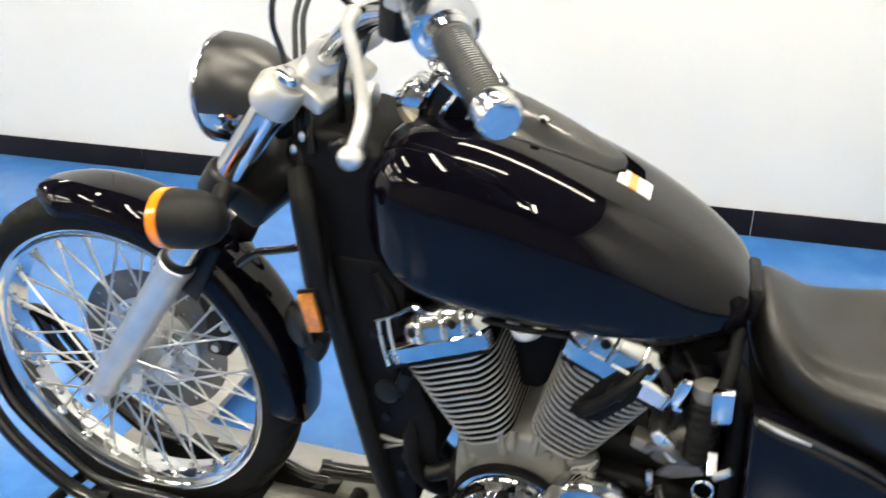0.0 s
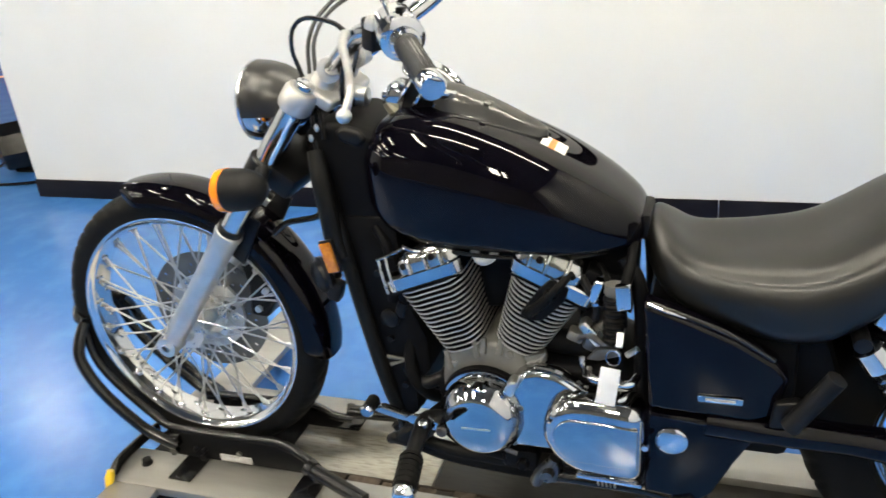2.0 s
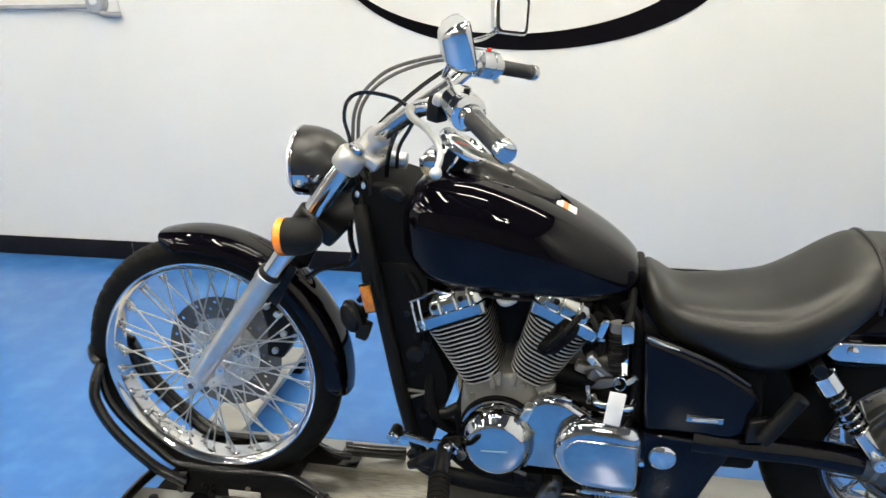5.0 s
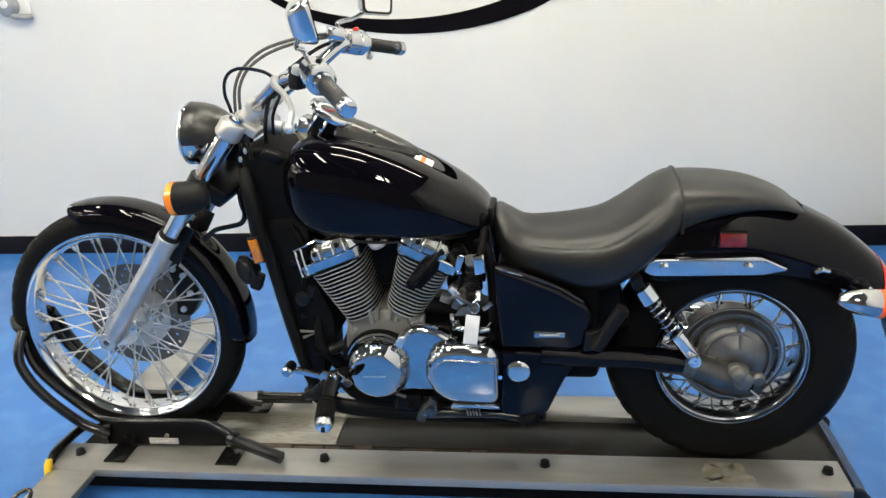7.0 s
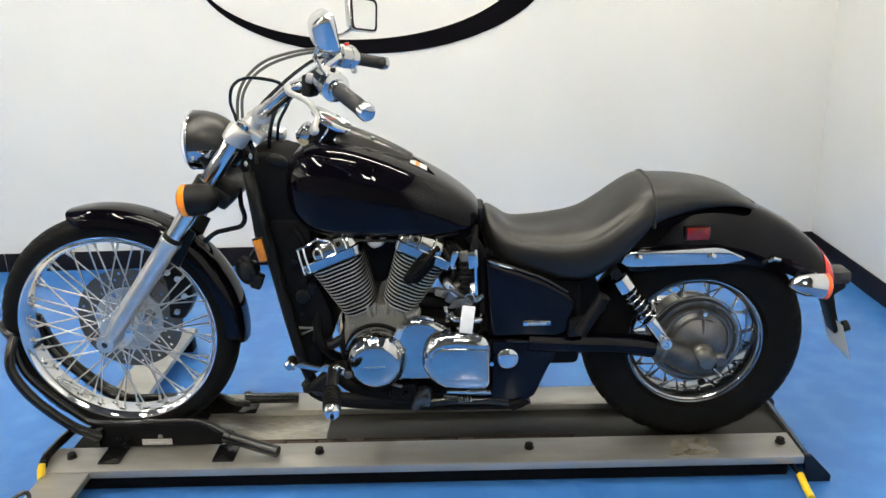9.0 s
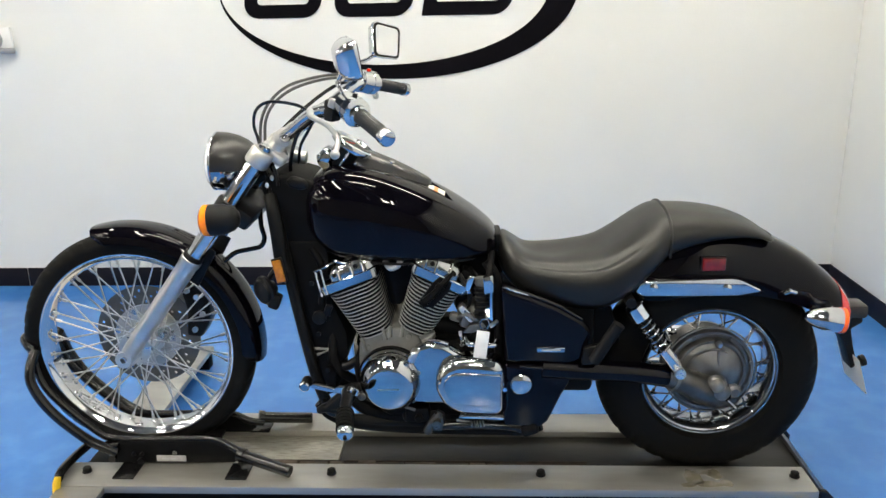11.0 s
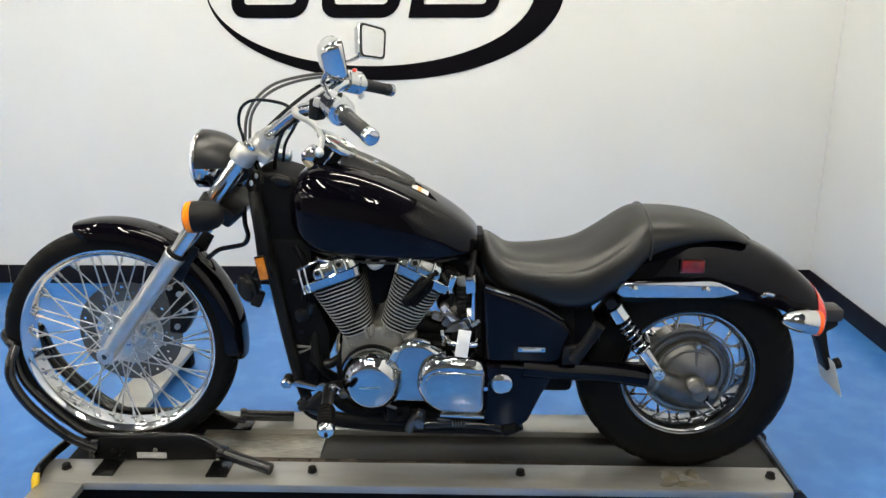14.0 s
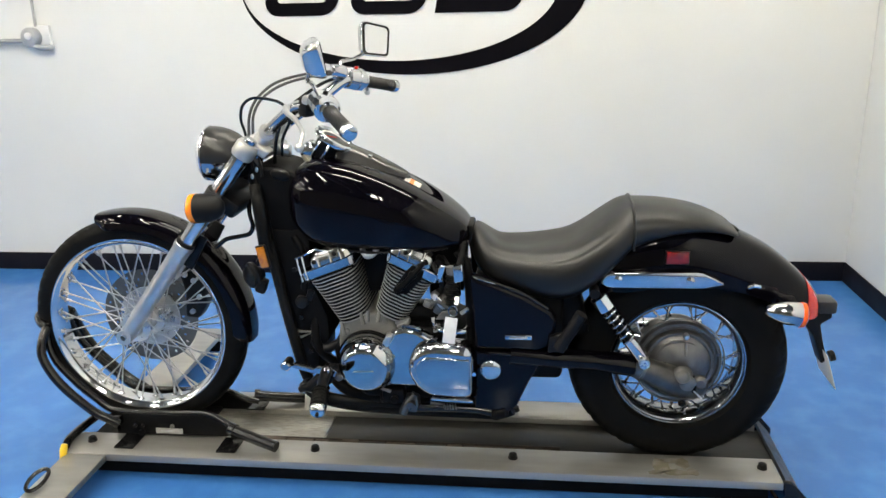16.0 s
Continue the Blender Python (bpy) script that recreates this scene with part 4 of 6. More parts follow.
def fuel_tank():
    bm = bmesh.new()
    xs = [0.541, 0.545, 0.55, 0.557, 0.567] + [0.58 + 0.015 * k for k in range(31)] + [1.04, 1.048, 1.054, 1.058, 1.062]
    rings = []
    for x in xs:
        top, bot, w = spread(TANK, x)
        zc = bot + 0.25 * (top - bot)
        rings.append(superring(x, zc, top - zc, zc - bot, w, tank_flat(x), 72, p_low=3.2))
    skin(bm, rings)
    tank = part("fuel_tank", bm, PAINT, bike, "gloss black teardrop fuel tank", 60)
    # console along the ridge
    bm = bmesh.new()
    rings = []
    for k in range(25):
        x = 0.675 + 0.205 * k / 24
        top, bot, w = spread(TANK, x)
        u = k / 24
        half = 0.062 * min(1, math.sqrt(max(0.02, 1 - u ** 3.2))) * min(1, 0.7 + u * 3)
        hgt = 0.016 + 0.026 * (1 - u)
        ring = []
        for j in range(13):
            v = -1 + 2 * j / 12
            drop = 0.028 * (half * v / 0.06) ** 2
            ring.append(V(x, half * v, top - drop + hgt * (1 - abs(v) ** 4)))
        ring += [V(x, half, top - 0.045), V(x, -half, top - 0.045)]
        rings.append(ring)
    skin(bm, rings)
    con = part("console", bm, CONSOLE, bike, "satin black tank console", 50)
    for sd in (-1, 1):
        edge = []
        for k in range(0, 25, 2):
            x, u = 0.675 + 0.205 * k / 24, k / 24
            half = 0.062 * min(1, math.sqrt(max(0.02, 1 - u ** 3.2))) * min(1, 0.7 + u * 3)
            edge.append(V(x, sd * half, spread(TANK, x)[0] - 0.028 * (half / 0.06) ** 2 + 0.001))
        part("console_edge", tube(edge, 0.0042, 8, 3), DARK, con, "black rubber edge of the console")
    zf = spread(TANK, 0.775)[0] + 0.02
    part("console_bolt", lathe([(0, 0.007), (0.004, 0.007), (0.005, 0.004)], (0.775, -0.028, zf + 0.004), (0.35, -0.15, 0.9), 12), CHROME, con)
    # speedometer pod
    ax = V(0.55, 0, 0.83).normalized()
    pc = V(0.66, 0.0, 1.029)
    pod = part("speedometer", lathe([(-0.07, 0.028), (-0.055, 0.038), (-0.03, 0.044), (0.0, 0.047), (0.012, 0.05), (0.014, 0.046)], pc, ax, 48), SATIN, bike, "round speedometer with a chrome rim on the tank")
    part("bezel", ringlathe([(0.008, 0.05), (0.006, 0.058), (0.01, 0.064), (0.018, 0.0655), (0.025, 0.062), (0.027, 0.056), (0.023, 0.052)], pc, ax, 56), CHROME, pod, "chrome bezel")
    part("dial", lathe([(0.016, 0.053), (0.0185, 0.052)], pc, ax, 32), CONSOLE, pod, "dark dial face")
    for a in (-2.3, -1.57, -0.8):
        q = pc + V(0.045 * math.cos(a) * ax.z, 0.045 * math.sin(a), -0.045 * math.cos(a) * ax.x)
        part("stay", tube([q + ax * 0.004, q - ax * 0.02 + V(0, -0.006, 0), q - ax * 0.055], 0.0045, 8), CHROME, pod)
    part("dial_ring", ringlathe([(0.018, 0.045), (0.0195, 0.045), (0.0195, 0.038), (0.018, 0.038)], pc, ax, 40), PAPER, pod, "pale dial scale")
    part("needle", rod(pc + ax * 0.021 + V(0, 0.01, 0), pc + ax * 0.021 + V(-0.02, -0.025, 0.012), 0.0012, 6), TAILRED, pod)
    part("speedometer_base", lathe([(-0.062, 0.05), (-0.058, 0.056), (-0.048, 0.056), (-0.046, 0.048)], V(0.645, 0.0, 1.022), ax, 32), BRASS, pod, "dull cream ring under the speedometer")
    part("pod_bracket", box((0.598, 0, 1.012), (0.05, 0.07, 0.05), 0.014, (0, 33, 0), seg=3), CHROME, pod)
    for y in (-0.026, 0.026):
        part("bracket_bolt", sphere((0.578, y, 1.018), 0.0085, None, u=10, v=8), CHROME, pod)
    # labels and the dark tip panel under them
    for x, mt, wd, nm in ((0.882, PAPER, 0.007, "warning_label"), (0.8945, ORANGE, 0.0055, "warning_label"), (0.909, PAPER, 0.009, "warning_label")):
        bm = bmesh.new()
        rings = []
        for j in range(7):
            y = -0.046 + 0.044 * j / 6
            row = []
            for xx in (x - wd, x + wd):
                top, bot, w = spread(TANK, xx)
                zc = bot + 0.25 * (top - bot)
                zz = zc + (top - zc) * (1 - abs(y / w) ** tank_flat(xx)) ** (1 / tank_flat(xx))
                row.append(V(xx, y, zz))
            rings.append([row[0] + V(0, 0, 0.0012), row[1] + V(0, 0, 0.0012), row[1] - V(0, 0, 0.002), row[0] - V(0, 0, 0.002)])
        skin(bm, rings)
        part(nm, bm, mt, tank, "white and orange warning label")
    part("tank_seam", tube([(0.6, -0.1, 0.772), (0.7, -0.126, 0.749), (0.82, -0.13, 0.742), (0.93, -0.12, 0.743), (1.0, -0.1, 0.75)], 0.004, 8), SATIN, tank)


fuel_tank()

# x, top, bottom, half width, height share of the widest line
SEAT = [(1.062, 0.785, 0.725, 0.045), (1.075, 0.799, 0.69, 0.075), (1.10, 0.787, 0.66, 0.105), (1.14, 0.764, 0.638, 0.128), (1.20, 0.763, 0.62, 0.147), (1.27, 0.77, 0.6, 0.163),
        (1.34, 0.784, 0.6, 0.172), (1.40, 0.813, 0.632, 0.173), (1.46, 0.849, 0.69, 0.166), (1.49, 0.865, 0.722, 0.156), (1.512, 0.87, 0.745, 0.145)]
PILL = [(1.512, 0.868, 0.745, 0.142), (1.56, 0.867, 0.768, 0.138), (1.62, 0.862, 0.785, 0.13), (1.69, 0.848, 0.795, 0.121), (1.75, 0.825, 0.793, 0.112), (1.785, 0.805, 0.785, 0.1), (1.797, 0.796, 0.786, 0.085)]


def seat():
    def build(rows, xs, p, bucket):
        bm = bmesh.new()
        rings = []
        for x in xs:
            top, bot, w = spread(rows, x)
            zc = bot + 0.36 * (top - bot)
            ring = superring(x, zc, top - zc, zc - bot, w, p, 120, p_low=2.6)
            dip = bucket * math.exp(-((x - 1.27) / 0.15) ** 4)
            fade = math.exp(-((x - 1.29) / 0.16) ** 4) * bucket / 0.026
            for v in ring:
                if v.z > zc:
                    u = min(1.0, abs(v.y) / (0.96 * w))
                    v.z -= dip * (1 - u * u) ** 1.5
                    # stitched fold between the dish and the bolster
                    f = (abs(v.y) / w - 0.84) / 0.05
                    v.z -= 0.0085 * fade * math.exp(-f * f)
            rings.append(ring)
        skin(bm, rings)
        return bm
    xs = [1.062, 1.065, 1.07, 1.076, 1.085] + [1.095 + 0.009 * k for k in range(45)] + [1.498, 1.505, 1.512]
    s = part("seat", build(SEAT, xs, 2.5, 0.026), VINYL, bike, "black vinyl rider's seat with raised back", 80)
    part("seat_piping", tube([V(1.512, -0.1455, 0.76), V(1.513, -0.1415, 0.81), V(1.513, -0.118, 0.848), V(1.513, -0.06, 0.868), V(1.513, 0, 0.8715), V(1.513, 0.06, 0.868), V(1.513, 0.118, 0.848), V(1.513, 0.1415, 0.81)], 0.0042, 10), VINYL, s)
    xs = [1.512 + 0.0135 * k for k in range(20)] + [1.78, 1.786, 1.791, 1.795, 1.797]
    p = part("pillion_pad", build(PILL, xs, 2.7, 0.0), VINYL, bike, "black vinyl passenger pad", 80)
    part("seat_bracket", box((1.8, 0, 0.79), (0.03, 0.04, 0.008), 0.002, (0, 28, 0)), SATIN, p)


seat()

# x, crown, skirt, half width
FEND = [(1.38, 0.74, 0.64, 0.10), (1.48, 0.79, 0.628, 0.112), (1.58, 0.82, 0.64, 0.115), (1.68, 0.825, 0.645, 0.115), (1.76, 0.805, 0.642, 0.115), (1.83, 0.775, 0.628, 0.114), (1.90, 0.737, 0.602, 0.112),
        (1.95, 0.7, 0.572, 0.106), (1.99, 0.664, 0.552, 0.096), (2.02, 0.63, 0.55, 0.082), (2.035, 0.605, 0.555, 0.066)]


def rear_fender():
    bm = bmesh.new()
    rings = []
    for k in range(50):
        x = 1.38 + (2.004 - 1.38) * k / 49
        top, low, w = spread(FEND, x)
        ring = []
        for j in range(25):
            a = math.pi * j / 24
            c, s = math.cos(a), math.sin(a)
            ring.append(V(x, w * math.copysign(abs(c) ** 0.72, c), low + (top - low) * abs(s) ** 0.72))
        rings.append(ring)
    skin(bm, rings, closed=False)
    bmesh.ops.recalc_face_normals(bm, faces=bm.faces)
    bmesh.ops.solidify(bm, geom=bm.faces[:], thickness=0.0035)
    f = part("rear_fender", bm, PAINT, bike, "gloss black valanced rear fender", 55)
    bm = bmesh.new()
    rings = []
    for k in range(12):
        x = 1.998 + 0.036 * k / 11
        top, low, w = spread(FEND, x)
        ring = []
        for j in range(25):
            a = math.pi * j / 24
            c, q = math.cos(a), math.sin(a)
            ring.append(V(x, (w + 0.002) * math.copysign(abs(c) ** 0.72, c), low + (top + 0.002 - low) * abs(q) ** 0.72))
        rings.append(ring)
    skin(bm, rings)
    part("tail_lamp", bm, TAILRED, bike, "red tail lamp at the fender's end", 50)
    for s in (-1, 1):
        strut = [(1.428, 0.664), (1.44, 0.688), (1.455, 0.694), (1.68, 0.699), (1.7, 0.696), (1.757, 0.669), (1.755, 0.663), (1.70, 0.652), (1.456, 0.651), (1.44, 0.654)]
        y0 = s * 0.124
        st = part("fender_strut", slab(strut, min(y0, y0 + s * 0.016), max(y0, y0 + s * 0.016), 0.006, seg=3), CHROME, bike, "chrome fender strut")
        for x, z in ((1.475, 0.677), (1.668, 0.676)):
            part("bolt", lathe([(0, 0.011), (0.006, 0.01), (0.009, 0.0042)], (x, y0 + s * 0.015, z), (0, s, 0), 12), CHROME, st)
        rf = part("side_reflector", box((1.633, s * 0.121, 0.735), (0.06, 0.014, 0.034), 0.003), RED, bike, "rectangular dark red side reflector")
        part("bezel", box((1.633, s * 0.117, 0.735), (0.066, 0.01, 0.04), 0.003), SATIN, rf)
        part("fender_clip", tube([(1.828, s * 0.115, 0.65), (1.842, s * 0.119, 0.657), (1.858, s * 0.115, 0.652)], 0.006, 8), CHROME, bike, "small chrome clip on the fender edge")
        sy = s * 0.2
        sg = part("turn_signal", lathe([(-0.078, 0.006), (-0.073, 0.013), (-0.055, 0.023), (-0.028, 0.03), (0.0, 0.0325), (0.012, 0.0325)], (1.93, sy, 0.608), (1, 0, -0.12), 28), ENGCHROME, bike, "chrome turn signal with amber lens")
        part("lens", lathe([(0.010, 0.032), (0.012, 0.034), (0.021, 0.0335), (0.026, 0.026), (0.028, 0.01)], (1.93, sy, 0.608), (1, 0, -0.12), 28), REDAMBER, sg, "red-orange lens")
        part("stalk", tube([(1.93, sy, 0.615), (1.935, s * 0.16, 0.617), (1.95, s * 0.07, 0.61)], 0.013), CHROME, sg)
    # plate carrier
    br = part("plate_carrier", slab([(1.985, 0.56), (2.03, 0.565), (2.085, 0.562), (2.09, 0.53), (2.06, 0.51), (2.072, 0.46), (2.09, 0.40), (2.075, 0.385), (2.045, 0.47)], -0.03, 0.03, 0.006), MATTE, bike, "black plastic plate carrier")
    part("plate_lamp", box((2.072, 0, 0.562), (0.055, 0.07, 0.04), 0.01), PLATELAMP, br, "dark grey plate lamp")
    part("reflector", lathe([(0, 0.016), (0.012, 0.016), (0.014, 0.012)], (2.088, -0.045, 0.42), (1, 0, 0.3), 16), MATTE, br)
    part("number_plate", box((2.09, 0.0, 0.38), (0.002, 0.14, 0.11), 0.001, (0, -18, 0)), PLATE, br, "blank pale temporary plate")


rear_fender()


def rear_wheel():
    w = part("rear_wheel", lathe([(-0.055, 0.03), (-0.05, 0.075), (-0.045, 0.112), (-0.042, 0.124), (-0.034, 0.124), (-0.03, 0.118), (-0.02, 0.1), (0.03, 0.1), (0.04, 0.118), (0.05, 0.118), (0.06, 0.05)], RA, (0, 1, 0), 56), DARKCAST, bike, "rear wheel with dull cast hub and chrome rim")
    part("tyre", tyre(RA, 0.318, 0.203, 0.082, 36, 252), RUBBER, w, "wide black road tyre", 30)
    prof = [(-0.056, 0.2095), (-0.0605, 0.2065), (-0.0605, 0.202), (-0.056, 0.1995), (-0.0545, 0.195), (-0.0565, 0.1925), (-0.0555, 0.189), (-0.05, 0.187), (-0.047, 0.182), (-0.035, 0.1745),
            (0.035, 0.1745), (0.047, 0.182), (0.05, 0.187), (0.056, 0.194), (0.06, 0.204), (0.056, 0.2095), (0.04, 0.2), (-0.04, 0.2)]
    part("rim", ringlathe(prof, RA, (0, 1, 0), 120), RIMCHROME, w, "deep stepped chrome rear rim")
    spokes(w, RA, 40, 0.119, 0.036, 0.1765, 0.02, 0.2, 0.0024, RIMCHROME)
    # shaft drive casing: stepped disc, gear case and axle bosses
    c = RA + V(0.0, 0, 0.012)
    fd = lathe([(-0.04, 0.122), (-0.062, 0.122), (-0.066, 0.119), (-0.066, 0.113), (-0.058, 0.109), (-0.056, 0.101), (-0.07, 0.099), (-0.075, 0.095), (-0.075, 0.089), (-0.071, 0.087), (-0.077, 0.081), (-0.086, 0.066), (-0.092, 0.045), (-0.097, 0.034), (-0.098, 0.012)], c, (0, 1, 0), 56)
    d = part("final_drive", fd, DARKCAST, bike, "dull grey shaft drive casing")
    part("drive_flange", ringlathe([(-0.054, 0.132), (-0.06, 0.132), (-0.061, 0.128), (-0.054, 0.128)], c, (0, 1, 0), 56), DARKCAST, d)
    part("gear_case", tube([(1.515, -0.118, 0.412), (1.55, -0.118, 0.402), (1.59, -0.112, 0.384), (1.635, -0.1, 0.36), (1.685, -0.088, 0.338), (1.728, -0.08, 0.328), (1.748, -0.078, 0.326)], [0.032, 0.033, 0.037, 0.044, 0.043, 0.03, 0.012], 28), DULLCAST, d, "rounded cast gear case at the end of the swingarm")
    part("case_flange", lathe([(0, 0.028), (0.002, 0.037), (0.01, 0.037), (0.012, 0.032)], (1.548, -0.118, 0.403), (0.9, 0.08, -0.32), 28), DARKCAST, d)
    part("drain_bolt", lathe([(0, 0.011), (0.008, 0.011), (0.011, 0.007)], (1.67, -0.125, 0.3), (0.1, -0.9, -0.5), 10), DARK, d)
    part("brake_arm", tube([(1.694, -0.13, 0.384), (1.7, -0.136, 0.36), (1.7, -0.134, 0.338)], 0.0055, 8), DARK, d)
    part("boss", lathe([(0, 0.024), (-0.008, 0.024), (-0.014, 0.018), (-0.016, 0.008)], (1.681, -0.13, 0.366), (0, 1, 0), 24), DARKCAST, d)
    arc = [c + V(0.076 * math.cos(radians(a)), -0.086, 0.076 * math.sin(radians(a))) for a in range(60, 176, 10)]
    part("cast_rib", tube(arc, 0.0045, 8, 2), DARKCAST, d)
    part("breather_rib", rod(c + V(0.012, -0.094, 0.03), c + V(0.012, -0.083, 0.088), 0.0045, 8), DARKCAST, d)
    part("breather", lathe([(0, 0.009), (-0.012, 0.009), (-0.018, 0.006)], c + V(0.012, -0.078, 0.09), (0, 1, 0), 10), POLISH, d)
    part("axle_boss", lathe([(0, 0.03), (-0.012, 0.028), (-0.018, 0.022), (-0.02, 0.012)], RA + V(0.002, -0.118, -0.004), (0, 1, 0), 28), DARKCAST, d)
    part("axle_nut", lathe([(0, 0.02), (-0.01, 0.0195), (-0.016, 0.015), (-0.019, 0.007)], RA + V(0.0, -0.136, 0.002), (0, 1, 0), 16), CAST, d)
    part("filler_plug", lathe([(0, 0.02), (-0.014, 0.019), (-0.02, 0.012)], RA + V(0.052, -0.112, -0.024), (0, 1, 0), 16), DARKCAST, d)
    part("cotter_pin", rod(RA + V(0.032, -0.14, -0.042), RA + V(0.058, -0.13, -0.07), 0.0026, 6), POLISH, d)
    for a in (118, 62, 14, -24, 160):
        p = c + V(0.112 * math.cos(radians(a)), -0.058, 0.112 * math.sin(radians(a)))
        part("bolt", rod(p, p + V(0, -0.012, 0), 0.0055, 8), DARKCAST, d)
    for x, z in ((-0.106, 0.022),):
        part("case_bolt", rod(RA + V(x, -0.126, z), RA + V(x, -0.138, z), 0.0085, 8), POLISH, d)


rear_wheel()


def rear_chassis():
    for s in (-1, 1):
        sw = part("swingarm", tube([(1.18, s * 0.15, 0.452), (1.3, s * 0.142, 0.438), (1.42, s * 0.128, 0.425), (1.53, s * 0.118, 0.41)], [0.032, 0.029, 0.028, 0.034], 18), PAINT, bike, "black swingarm tube")
        a, b = V(1.422, s * 0.15, 0.628), V(1.553, s * 0.148, 0.44)
        d = (b - a).normalized()
        sh = part("shock_absorber", rod(a, b, 0.011, 12), SATIN, bike, "chrome rear shock absorber with coil spring")
        L = (b - a).length
        part("upper_cover", lathe([(-0.005, 0.018), (0.0, 0.026), (0.04, 0.027), (0.045, 0.02)], a, d, 20), CHROME, sh)
        part("lower_body", lathe([(L * 0.66, 0.016), (L * 0.67, 0.019), (L * 0.97, 0.018), (L, 0.014)], a, d, 20), CHROME, sh)
        side = d.orthogonal().normalized()
        up = d.cross(side)
        coil = [a + d * (0.04 + (L * 0.66 - 0.04) * k / 84) + (side * math.cos(k * math.tau / 14) + up * math.sin(k * math.tau / 14)) * 0.0215 for k in range(85)]
        part("spring", tube(coil, 0.0036, 8, 1), RIMCHROME, sh, "chrome coil spring")
        part("mount_bolt", rod(a + V(-0.012, -s * 0.02, 0.018), a + V(-0.012, s * 0.03, 0.018), 0.014, 12), SATIN, sh)
        part("lower_bolt", rod(b - V(0, s * 0.03, 0), b + V(0, s * 0.03, 0), 0.015, 12), POLISH, sh)
        part("passenger_peg", tube([(1.315, s * 0.2, 0.49), (1.345, s * 0.205, 0.545), (1.375, s * 0.21, 0.6)], 0.017, 14), MATTE, bike, "folded black passenger peg")
        part("peg_bracket", slab([(1.285, 0.47), (1.335, 0.475), (1.35, 0.515), (1.325, 0.53), (1.29, 0.52)], min(s * 0.165, s * 0.185), max(s * 0.165, s * 0.185), 0.004), SATIN, bike)
        # side cover panels
        y0, y1 = s * 0.12, s * 0.172
        top = part("side_cover", slab([(1.068, 0.692), (1.085, 0.684), (1.15, 0.661), (1.222, 0.631), (1.29, 0.59), (1.312, 0.562), (1.295, 0.485), (1.255, 0.467), (1.08, 0.474)], min(y0, y1), max(y0, y1), 0.014, seg=3), PAINT, bike, "gloss black side cover")
        if s < 0:
            part("badge", box((1.203, s * 0.1735, 0.511), (0.075, 0.004, 0.014), 0.003), CHROME, top, "slim chrome badge")
            part("badge_bar", box((1.203, s * 0.1765, 0.5115), (0.05, 0.001, 0.0042), 0), GREYINK, top)
            part("cover_trim", tube([(1.08, s * 0.166, 0.689), (1.15, s * 0.167, 0.665), (1.222, s * 0.167, 0.636), (1.285, s * 0.167, 0.597)], 0.0045, 8), TUBEBLK, top)
            # chrome sliver put in as the highlight on the cover's glossy edge
            part("edge_highlight", tube([(1.076, s * 0.17, 0.69), (1.105, s * 0.172, 0.679), (1.14, s * 0.172, 0.668)], [0.0022, 0.003, 0.0014], 8), CHROME, top, "thin chrome strip imitating a highlight on the cover's edge")
        y1 = s * 0.166
        lo = part("lower_cover", slab([(1.077, 0.464), (1.18, 0.456), (1.265, 0.448), (1.268, 0.43), (1.235, 0.37), (1.2, 0.29), (1.175, 0.268), (1.077, 0.275)], min(y0, y1), max(y0, y1), 0.01, seg=3), PAINT, bike, "gloss black lower frame cover")
        part("round_cap", lathe([(0, 0.029), (0.003, 0.029), (0.006, 0.025)], (1.124, s * 0.166, 0.405), (0, s, 0), 28), CHROME, lo, "round chrome cap")
        part("frame_trim", tube([(1.12, s * 0.172, 0.462), (1.19, s * 0.172, 0.456), (1.255, s * 0.17, 0.447)], 0.005, 8), TUBEBLK, lo)
    part("seat_frame", tube([(1.03, -0.1, 0.74), (1.06, -0.115, 0.68), (1.065, -0.12, 0.5), (1.07, -0.12, 0.3)], 0.014, 14), DARK, bike)
    part("seat_frame", tube([(1.03, 0.1, 0.74), (1.06, 0.115, 0.68), (1.065, 0.12, 0.5), (1.07, 0.12, 0.3)], 0.014, 14), DARK, bike)
    part("battery_box", box((1.2, 0, 0.5), (0.26, 0.22, 0.3), 0.02), DARK, bike)
    part("inner_fender", box((1.33, 0, 0.58), (0.1, 0.18, 0.22), 0.02, (0, -18, 0)), DARK, bike)
    part("seat_hinge", box((1.056, 0, 0.778), (0.03, 0.1, 0.05), 0.008), MATTE, bike)


rear_chassis()


